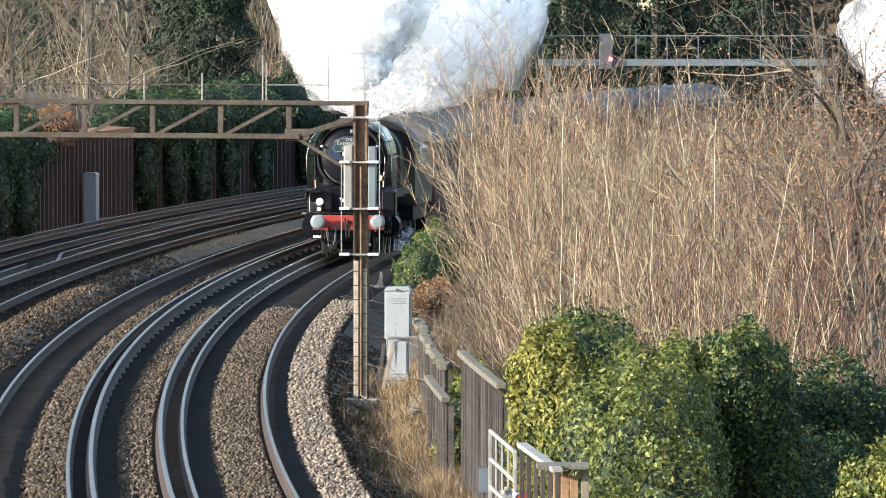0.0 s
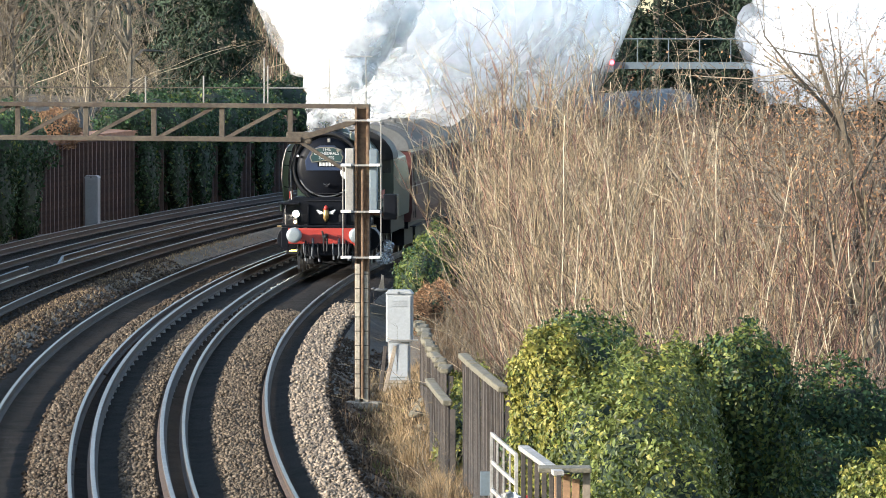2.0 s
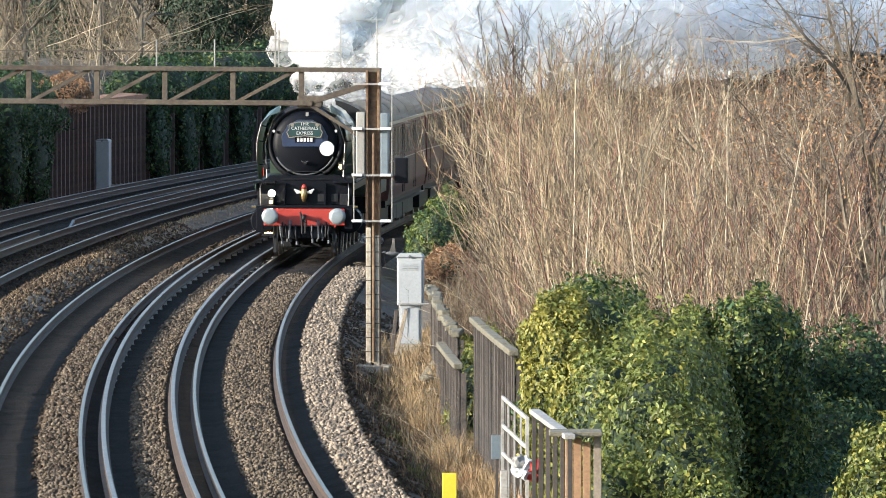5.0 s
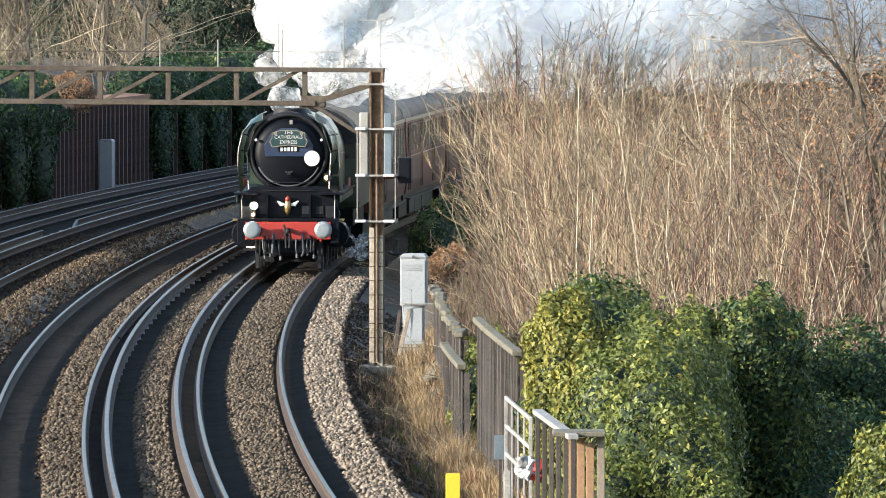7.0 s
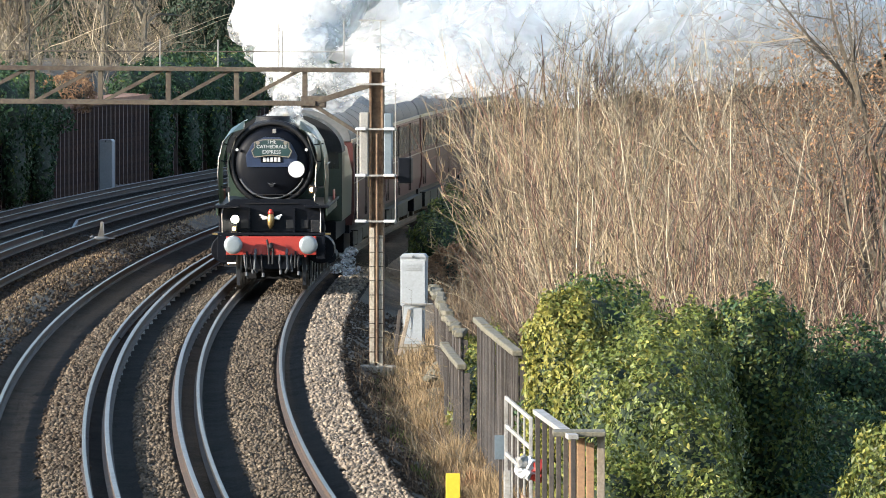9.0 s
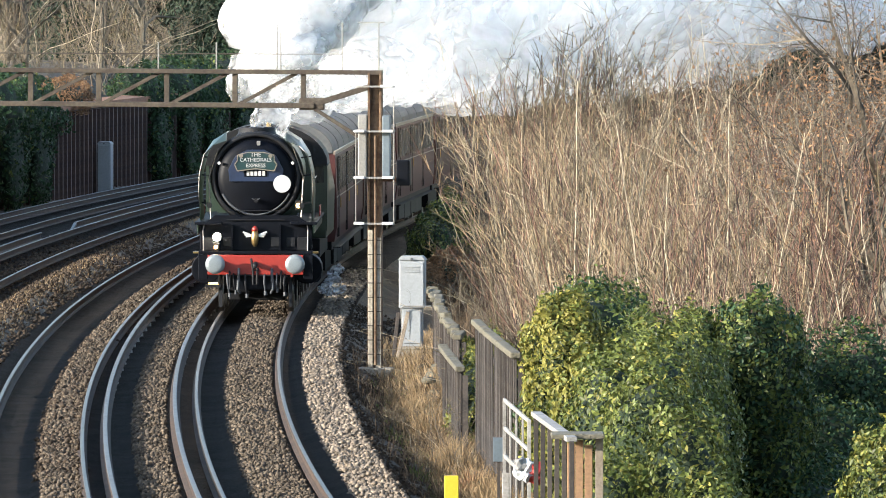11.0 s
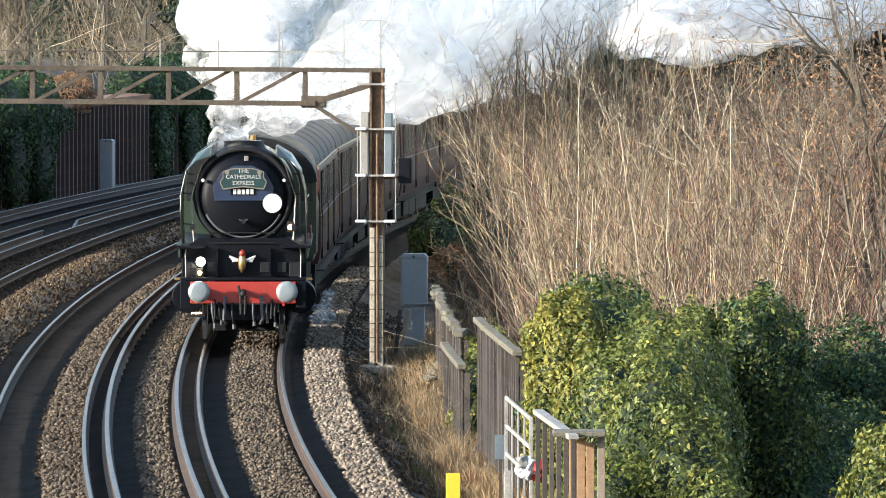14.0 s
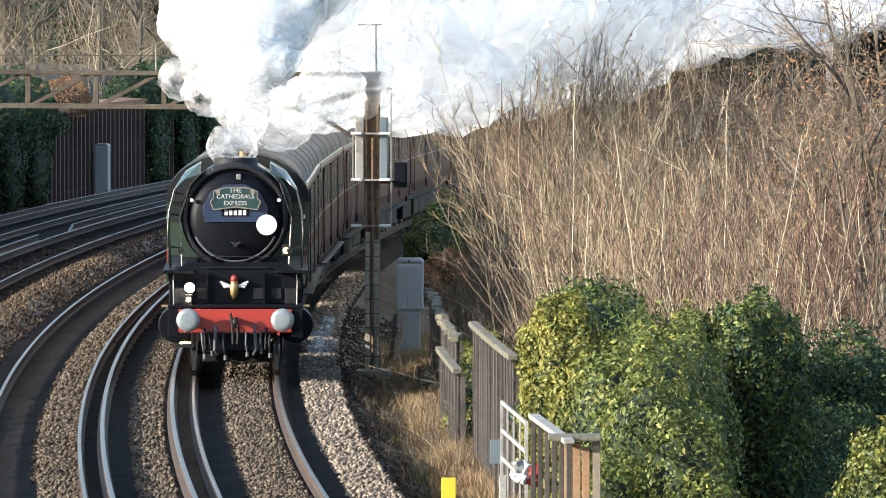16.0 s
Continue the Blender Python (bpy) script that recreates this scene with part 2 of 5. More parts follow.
# ---- mesh helpers ----
class Geo:
    """Collects vertices and faces for one mesh."""

    def __init__(self):
        self.v, self.f, self.thick = [], [], []

    def add(self, verts, faces):
        k = len(self.v)
        self.v += [tuple(p) for p in verts]
        self.f += [tuple(i + k for i in q) for q in faces]
        return self

    def box(self, x0, x1, y0, y1, z0, z1):
        return self.add([(x, y, z) for z in (z0, z1) for y in (y0, y1) for x in (x0, x1)],
                        [(0, 2, 3, 1), (4, 5, 7, 6), (0, 1, 5, 4), (2, 6, 7, 3), (0, 4, 6, 2), (1, 3, 7, 5)])

    def beam(self, p, q, w, h):
        """A square bar from p to q."""
        p, q = Vector(p), Vector(q)
        d = (q - p).normalized()
        side = d.cross(Vector((0, 0, 1)))
        side = side.normalized() if side.length > 1e-3 else Vector((1, 0, 0))
        up = side.cross(d).normalized()
        corners = [side * (a * w / 2) + up * (b * h / 2) for a, b in ((-1, -1), (1, -1), (1, 1), (-1, 1))]
        return self.add([p + c for c in corners] + [q + c for c in corners],
                        [(3, 2, 1, 0), (4, 5, 6, 7), (0, 1, 5, 4), (1, 2, 6, 5), (2, 3, 7, 6), (3, 0, 4, 7)])

    def tube(self, pts, radii, n=8, caps=True):
        pts = [Vector(p) for p in pts]
        if isinstance(radii, (int, float)):
            radii = [radii] * len(pts)
        verts = []
        d0 = (pts[-1] - pts[0]).normalized()
        ref = Vector((0, 0, 1)) if abs(d0.z) < 0.9 else Vector((1, 0, 0))
        for i, p in enumerate(pts):
            d = (pts[min(i + 1, len(pts) - 1)] - pts[max(i - 1, 0)]).normalized()
            a = d.cross(ref).normalized()
            b = a.cross(d)
            verts += [p + (a * math.cos(2 * math.pi * j / n) + b * math.sin(2 * math.pi * j / n)) * radii[i] for j in range(n)]
        faces = [(i * n + j, i * n + (j + 1) % n, (i + 1) * n + (j + 1) % n, (i + 1) * n + j) for i in range(len(pts) - 1) for j in range(n)]
        if caps:
            faces += [tuple(range(n))[::-1], tuple(range((len(pts) - 1) * n, len(pts) * n))]
        return self.add(verts, faces)

    def extrude_y(self, profile, y0, y1, caps=True):
        """A closed outline in x and z, drawn out along y."""
        n = len(profile)
        faces = [(j, (j + 1) % n, n + (j + 1) % n, n + j) for j in range(n)]
        if caps:
            faces += [tuple(range(n))[::-1], tuple(range(n, 2 * n))]
        return self.add([(x, y0, z) for x, z in profile] + [(x, y1, z) for x, z in profile], faces)

    def sweep(self, lines, closed=True):
        """Skins rows of points of equal length."""
        n = len(lines[0])
        last = n if closed else n - 1
        return self.add([p for row in lines for p in row],
                        [(i * n + j, i * n + (j + 1) % n, (i + 1) * n + (j + 1) % n, (i + 1) * n + j) for i in range(len(lines) - 1) for j in range(last)])


def mesh_of(name, geo, mats, smooth=False):
    me = bpy.data.meshes.new(name)
    me.from_pydata(geo.v, [], geo.f)
    for m in mats if isinstance(mats, (list, tuple)) else [mats]:
        me.materials.append(m)
    if smooth:
        me.shade_smooth()
    me.update()
    return me


def part(name, geo, mat, parent=None, label="", bevel=0.0, smooth=False):
    """One mesh object under a thing or under a part."""
    ob = new(name, mesh_of(name, geo, mat, smooth))
    ob.parent = parent
    if bevel:
        mod = ob.modifiers.new("bevel", "BEVEL")
        mod.width, mod.segments, mod.limit_method = bevel, 2, "ANGLE"
    return tagged(ob, label)


def thing(name, at=(0, 0, 0), label="", category="", group="", kind="", turn=0):
    ob = new(name)
    ob.matrix_basis = pose(*at, 0, 0, turn)
    return tagged(ob, label, category, group, kind)


def np_mesh(name, verts, faces, mats, index=None):
    """A large mesh from arrays of vertices and faces of equal length."""
    me = bpy.data.meshes.new(name)
    k = faces.shape[1]
    me.vertices.add(len(verts))
    me.vertices.foreach_set("co", np.asarray(verts, np.float32).ravel())
    me.loops.add(faces.size)
    me.loops.foreach_set("vertex_index", faces.astype(np.int32).ravel())
    me.polygons.add(len(faces))
    me.polygons.foreach_set("loop_start", np.arange(0, faces.size, k, dtype=np.int32))
    for m in mats if isinstance(mats, (list, tuple)) else [mats]:
        me.materials.append(m)
    if index is not None:
        me.polygons.foreach_set("material_index", np.asarray(index, np.int32))
    me.update(calc_edges=True)
    return me


# ---- plan: the curve of the nearest track; the others lie beside it ----
BEND, APEX, SIDE = 0.000364, 200.0, -4.035


def line(y, off=0.0, z=0.0):
    """The point beside the nearest track's centre, off metres to the right."""
    slope = 2 * BEND * (y - APEX)
    k = 1 / math.hypot(1, slope)
    return Vector((BEND * (y - APEX) ** 2 + SIDE + off * k, y - off * slope * k, z))


def heading(y):
    return -math.degrees(math.atan(2 * BEND * (y - APEX)))


def rough(x, y, scale, seed=0.0):
    return noise.noise(Vector((x * scale, y * scale, seed)))


# height of the ground across the line, by distance from the nearest track's centre
ACROSS = [(-60, 5.0), (-24, 3.6), (-14.6, 2.5), (-14.2, -0.15), (-12.6, -0.25), (-9.2, -0.24), (-8.3, -0.22), (-8.1, -0.33), (-7.6, -0.33), (-7.2, -0.2), (-6.8, -0.22), (-6.6, -0.3), (-6.2, -0.28), (-5.9, -0.10), (-5.3, 0.02),
          (-4.9, -0.14), (-4.5, -0.20), (-4.05, -0.34), (-3.5, -0.34), (-3.2, -0.18), (-2.75, -0.17), (-2.5, -0.24), (-1.95, -0.26), (-1.75, -0.16), (-1.3, -0.17), (-1.0, -0.24), (-0.7, -0.27), (-0.4, -0.27), (-0.12, -0.16), (0.5, -0.16), (0.8, -0.24), (1.0, -0.24), (1.25, -0.15), (1.9, -0.16),
          (2.35, -0.45), (2.9, -0.66), (3.35, -0.52), (3.7, -0.42), (5, -0.3), (9, 0.1), (20, 0.6), (60, 1.5)]


def ground_z(off):
    return float(np.interp(off, [a for a, _ in ACROSS], [h for _, h in ACROSS]))


# ---- ground: one sheet from before the camera to the horizon ----
def build_ground():
    ys = [-3000, -600, -150] + list(np.arange(-80, 120, 8)) + list(np.arange(120, 300, 0.6)) + list(np.arange(300, 470, 5)) + [520, 600, 800, 1300, 2500, 4500]
    fine = list(np.arange(-13.6, 4.6, 0.22))
    offs = [-4000, -900, -200, -60, -24, -14.6, -14.2] + fine + [5, 7, 10, 15, 20, 60, 200, 900, 4000]
    rows, hues = [], []
    for y in ys:
        row = []
        for o in offs:
            p = line(min(max(y, -80), 470), o)
            if y > 470 or y < -80:
                p.y += y - min(max(y, -80), 470)
            if abs(o) > 300:
                p = Vector((o, y, 0))
            lump = 0.05 if -13 < o < 2.1 else 0.14
            p.z = ground_z(o) + rough(p.x, p.y, 1.7) * lump + rough(p.x, p.y, 4.1, 3) * lump * 0.35
            row.append(p)
        rows.append(row)
    me = mesh_of("ground", Geo().sweep(rows, closed=False), [M["ballast"], M["earth"]], smooth=True)
    n = len(offs) - 1
    middle = [(offs[j] + offs[j + 1]) / 2 for j in range(n)]
    me.polygons.foreach_set("material_index", [0 if (-13 < middle[i % n] < -6.1 or -4.9 < middle[i % n] < 1.95) else 1 for i in range(len(me.polygons))])
    tagged(new("ground", me), "grey-brown ballast and dead grass beside the curving tracks", "ground", kind="structure")


RAIL_SIDE = [(-0.075, -0.165), (0.075, -0.165), (0.075, -0.15), (0.012, -0.13), (0.012, -0.045), (0.036, -0.032), (0.036, -0.008), (-0.036, -0.008), (-0.036, -0.032), (-0.012, -0.045), (-0.012, -0.13), (-0.075, -0.15)]
RAIL_TOP = [(-0.029, -0.008), (0.029, -0.008), (0.028, -0.002), (0.020, 0.0), (-0.020, 0.0), (-0.028, -0.002)]


def rail_run(profile, off, lift, y0, y1, step=2.0, grow=1.0):
    rows = []
    for y in np.arange(y0, y1 + 0.01, step):
        rows.append([line(y, off + x * grow, z * grow + lift) for x, z in profile])
    return Geo().sweep(rows)


TRACKS = [(0.0, -1.13), (-3.41, -2.29), (-7.48, -8.66), (-10.62, -11.78)]  # centre, and where the conductor rail lies


def build_tracks():
    for centre, live in TRACKS:
        track = thing("railway_track", label="curving railway track with polished rails on ballast", category="railway track", group="four running tracks", kind="structure")
        for o in (centre - 0.7525, centre + 0.7525):
            r = part("rail", rail_run(RAIL_SIDE, o, 0, 60, 440), M["rail_side"], track, "rusty rail with a polished top")
            part("rail_head", rail_run(RAIL_TOP, o, 0.0, 60, 440), M["rail_top"], r, "bright worn rail top", smooth=True)
        runs = [(60, 440)] if live > -8 else ([(60, 262), (273, 440)] if live > -9 else [(60, 440)])
        for y0, y1 in runs:
            c = part("conductor_rail", rail_run(RAIL_SIDE, live, 0.06, y0, y1, grow=1.15), M["rail_side"], track, "raised conductor rail")
            part("conductor_top", rail_run(RAIL_TOP, live, 0.06, y0, y1, grow=1.25), M["third"], c, "pale worn conductor rail top")
        if live < -8 and live > -9:
            ramp = Geo().beam(line(273, live, 0.0), line(271.2, live + 0.05, -0.16), 0.08, 0.09)
            part("ramp_end", ramp, M["third"], track, "sloped end of the conductor rail")
        pot = Geo()
        for y in np.arange(100, 300, 2.8):
            p = line(y, live)
            pot.tube([(p.x, p.y, -0.24), (p.x, p.y, -0.12)], [0.08, 0.055], 6)
        ob = part("insulators", pot, M["pot"], track)
        ob["kind"] = "stuff"
    # sleepers of the nearest track, each its own piece
    data = mesh_of("sleeper", Geo().box(-1.3, 1.3, -0.13, 0.13, -0.44, -0.295), M["sleeper"])
    first = [o for o in scene.objects if o.name.startswith("railway_track")]
    for track, (centre, live), y0, y1 in zip(first[:1], TRACKS, (130,), (215,)):
        for y in np.arange(y0, y1, 0.72):
            s = new("sleeper", data)
            s.parent = track
            s.matrix_basis = Matrix.Translation(line(y, centre)) @ pose(0, 0, 0, 0, 0, heading(y))


def stones(name, n, spans, y0, y1, size, mat, label, seed):
    """Loose stones, squashed eight-sided lumps lying on the ground."""
    rng = np.random.default_rng(seed)
    width = np.array([b - a for a, b in spans])
    which = rng.choice(len(spans), n, p=width / width.sum())
    off = np.array([spans[i][0] for i in which]) + rng.random(n) * width[which]
    y = y0 + rng.random(n) ** 1.15 * (y1 - y0)
    slope = 2 * BEND * (y - APEX)
    x = BEND * (y - APEX) ** 2 + SIDE + off
    patch = np.sin(y * 1.3 + off * 5 + 2 * np.sin(y * 0.31)) * np.cos(y * 0.7 - off * 3) + rng.normal(0, 0.5, n)
    keep = patch > -0.7
    off, y, slope, x = off[keep], y[keep], slope[keep], x[keep]
    n = len(y)
    z = np.interp(off, [a for a, _ in ACROSS], [h for _, h in ACROSS]) + 0.012 + rng.normal(0, 0.022, n)
    r = size * (0.5 + 0.9 * rng.random(n) ** 1.6)
    base = np.array([(1, 0, 0), (0, 1, 0), (-1, 0, 0), (0, -1, 0), (0.15, 0.1, 0.8), (0, 0, -0.8)])
    turn = rng.random((n, 3)) * 2 * math.pi
    v = np.repeat(base[None], n, 0) * (0.7 + 0.6 * rng.random((n, 6, 1)))
    c, s = np.cos(turn), np.sin(turn)
    v = np.stack([v[..., 0] * c[:, :1] - v[..., 1] * s[:, :1], v[..., 0] * s[:, :1] + v[..., 1] * c[:, :1], v[..., 2]], -1)
    v = np.stack([v[..., 0], v[..., 1] * np.cos(turn[:, 1:2] * 0.12) - v[..., 2] * np.sin(turn[:, 1:2] * 0.12), v[..., 1] * np.sin(turn[:, 1:2] * 0.12) + v[..., 2] * np.cos(turn[:, 1:2] * 0.12)], -1)
    v = v * r[:, None, None] + np.stack([x, y - off * slope, z], -1)[:, None, :]
    f = np.array([(0, 1, 4), (1, 2, 4), (2, 3, 4), (3, 0, 4), (1, 0, 5), (2, 1, 5), (3, 2, 5), (0, 3, 5)])
    f = (f[None] + 6 * np.arange(n)[:, None, None]).reshape(-1, 3)
    tagged(new(name, np_mesh(name, v.reshape(-1, 3), f, mat)), label, "ballast", kind="stuff")


# ---- plants ----
def leaf_mesh(points, normals, size, mats, index, rng, wide=0.55):
    """A folded leaf of four faces' outline at every point, turned at random about its normal."""
    n = len(points)
    a = np.cross(normals, rng.normal(size=(n, 3)))
    a /= np.linalg.norm(a, axis=1, keepdims=True) + 1e-9
    b = np.cross(normals, a)
    s = size * (0.6 + 0.8 * rng.random(n))[:, None]
    p0, p1 = points - a * s, points + a * s
    p2, p3 = points + b * s * wide + normals * s * 0.25, points - b * s * wide + normals * s * 0.25
    v = np.stack([p0, p2, p1, p3], 1).reshape(-1, 3)
    k = 4 * np.arange(n)[:, None]
    f = np.concatenate([k + np.array([[0, 2, 1]]), k + np.array([[0, 3, 2]])], 1).reshape(-1, 3)
    return np_mesh("leaves", v, f, mats, np.repeat(index, 2) if index is not None else None)


def blobs(lumps, n, rng, fuzz=0.075):
    """Points and normals scattered over lumps (centre, radii), kept where they are outside the other lumps."""
    c, r = np.array([l[0] for l in lumps], float), np.array([l[1] for l in lumps], float)
    area = (r[:, 0] * r[:, 2] + r[:, 1] * r[:, 2] + r[:, 0] * r[:, 1])
    i = rng.choice(len(lumps), n, p=area / area.sum())
    d = rng.normal(size=(n, 3))
    d /= np.linalg.norm(d, axis=1, keepdims=True)
    wob = 1 + 0.14 * np.sin(d[:, :1] * 7 + i[:, None] * 2.1) * np.cos(d[:, 2:3] * 6 + i[:, None])
    p = c[i] + d * r[i] * wob * (1 + rng.normal(0, fuzz, (n, 1)))
    nor = d / r[i]
    nor /= np.linalg.norm(nor, axis=1, keepdims=True)
    keep = np.ones(n, bool)
    for j in range(len(lumps)):
        keep &= (((p - c[j]) / r[j]) ** 2).sum(1) > 0.72
    return p[keep], nor[keep]


def lump_core(lumps, shrink=0.80):
    g = Geo()
    for c, r in lumps:
        bm = bmesh.new()
        bmesh.ops.create_icosphere(bm, subdivisions=3, radius=1)
        for v in bm.verts:
            k = 1 + 0.12 * noise.noise(v.co * 2.3 + Vector(c))
            v.co = Vector((v.co.x * r[0], v.co.y * r[1], v.co.z * r[2])) * (k * shrink) + Vector(c)
        bm.verts.index_update()
        g.add([v.co for v in bm.verts], [[v.index for v in f.verts] for f in bm.faces])
        bm.free()
    return g


def leafy_bush(name, at, lumps, n, size, mats, share, label, category, seed, group="", wide=0.55, core="core"):
    """A bush: dark lumps that paint its inner shade, and a coat of single leaves. share: how much of the second leaf
    colour.
    """
    rng = np.random.default_rng(seed)
    bush = thing(name, at, label, category, group)
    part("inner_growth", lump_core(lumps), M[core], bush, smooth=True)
    p, nor = blobs(lumps, n, rng)
    nor = nor + rng.normal(0, 0.55, nor.shape)
    nor /= np.linalg.norm(nor, axis=1, keepdims=True)
    idx = (rng.random(len(p)) < share).astype(int)
    ob = new("leaves", leaf_mesh(p, nor, size, mats, idx, rng, wide))
    ob.parent = bush
    return bush


def grow(g, p, d, length, radius, depth, rng, droop=0.0, sides=4, kids=3, spread=0.6, steps=4, wander=0.07, twig=0.0055, share=0.42):
    """A tapered limb with its branches."""
    pts, rad = [Vector(p)], [radius]
    d = Vector(d).normalized()
    for i in range(steps):
        d = (d + Vector(rng.normal(0, wander, 3)) + Vector((0, 0, 0.07 - droop))).normalized()
        pts.append(pts[-1] + d * (length / steps))
        rad.append(radius * (1 - 0.75 * (i + 1) / steps))
    before = len(g.f)
    g.tube(pts, rad, sides, caps=False)
    g.thick += [radius] * (len(g.f) - before)
    if depth:
        for k in range(kids):
            i = rng.integers(1, steps + 1)
            s = Vector(rng.normal(0, 1, 3))
            s = (s - d * s.dot(d)).normalized()
            grow(g, pts[i], d + s * spread * (0.6 + 0.8 * rng.random()), length * (share + 0.25 * rng.random()), max(rad[i] * 0.6, twig), depth - 1, rng, droop, 3, max(2, kids - 1), spread, max(3, steps - 3), wander * 1.35, twig, share)


def shoot(g, p, d, length, radius, steps, sides, rng, wander, rise, tint):
    """One crooked tapering shoot; gives its points, its last direction and its thickness."""
    pts, rad, d = [Vector(p)], [radius], Vector(d).normalized()
    for i in range(steps):
        d = (d + Vector(rng.normal(0, wander, 3)) + Vector((0, 0, rise))).normalized()
        pts.append(pts[-1] + d * (length / steps))
        rad.append(radius * (1 - 0.6 * (i + 1) / steps))
    before = len(g.f)
    g.tube(pts, rad, sides, caps=False)
    g.thick += [tint] * (len(g.f) - before)
    return pts, d


def thicket_mesh(seed, stems, tall, mats, olive=0.3, spread=0.62, wander=0.13, lean_by=0.08, stout=0.0105, forks=7):
    """A clump of thin crooked bare stems, each with rising branches and short spurs."""
    rng = np.random.default_rng(seed)
    g = Geo()

    def tint(pale):
        u = rng.random()
        return 2 if u < olive else (0 if u < olive + pale else 1)

    for _ in range(stems):
        a, r = rng.random() * 6.28, 1.1 * rng.random() ** 0.5
        lean = Vector((math.cos(a) * 0.08 * r + rng.normal(0, lean_by), math.sin(a) * 0.08 * r + rng.normal(0, lean_by), 1))
        h = tall * (0.60 + 0.40 * rng.random())
        pts, way = shoot(g, (math.cos(a) * r * 0.9, math.sin(a) * r * 0.9, -0.2), lean, h, stout + 0.013 * rng.random() ** 2.5, 8, 4, rng, wander, 0.03, 3 if rng.random() < 0.13 else tint(0.15))
        for _ in range(forks):
            k = rng.uniform(1.6, 8.0)
            i = min(int(k), 7)
            at = pts[i].lerp(pts[i + 1], k - i)
            up = (pts[i + 1] - pts[i]).normalized()
            side = Vector(rng.normal(0, 1, 3))
            side = (side - up * side.dot(up)).normalized()
            limb, way = shoot(g, at, up + side * spread * rng.uniform(0.6, 1.5), h * rng.uniform(0.10, 0.26), 0.0074, 4, 3, rng, wander * 1.3, 0.12, tint(0.55))
            for _ in range(3):
                j = rng.integers(1, 4)
                side = Vector(rng.normal(0, 1, 3))
                shoot(g, limb[j], way + side * 0.5, rng.uniform(0.15, 0.5), 0.0060, 2, 3, rng, wander, 0.1, tint(0.6))
    me = mesh_of("bare_stems", g, mats + [M["stem_pale"]])
    me.polygons.foreach_set("material_index", g.thick)
    return me

# ---- railway ----
build_ground()
build_tracks()
# stones only in the sunlit strips; bare dark bed paints the shadows
stones("shoulder_ballast", 24000, [(1.2, 1.95), (1.35, 1.9)], 124, 235, 0.046, M["stone"], "pale loose ballast stones beside the curving rails", 3)
stones("loose_ballast", 44000, [(-3.3, -2.7), (-1.85, -1.28), (-0.25, 0.62)], 124, 230, 0.036, M["stone_mid"], "brown loose ballast stones between the rails", 5)
stones("worn_ballast", 26000, [(-8.2, -4.6), (-3.4, -2.6)], 140, 270, 0.05, M["stone_dark"], "brown worn ballast stones round the further tracks", 4)

stones("verge_stones", 12000, [(1.9, 3.1)], 126, 215, 0.036, M["stone_dark"], "dark loose stones and dirt below the ballast shoulder", 6)


def at_line(y, off, z=0.0):
    p = line(y, off)
    return (p.x, p.y, z)


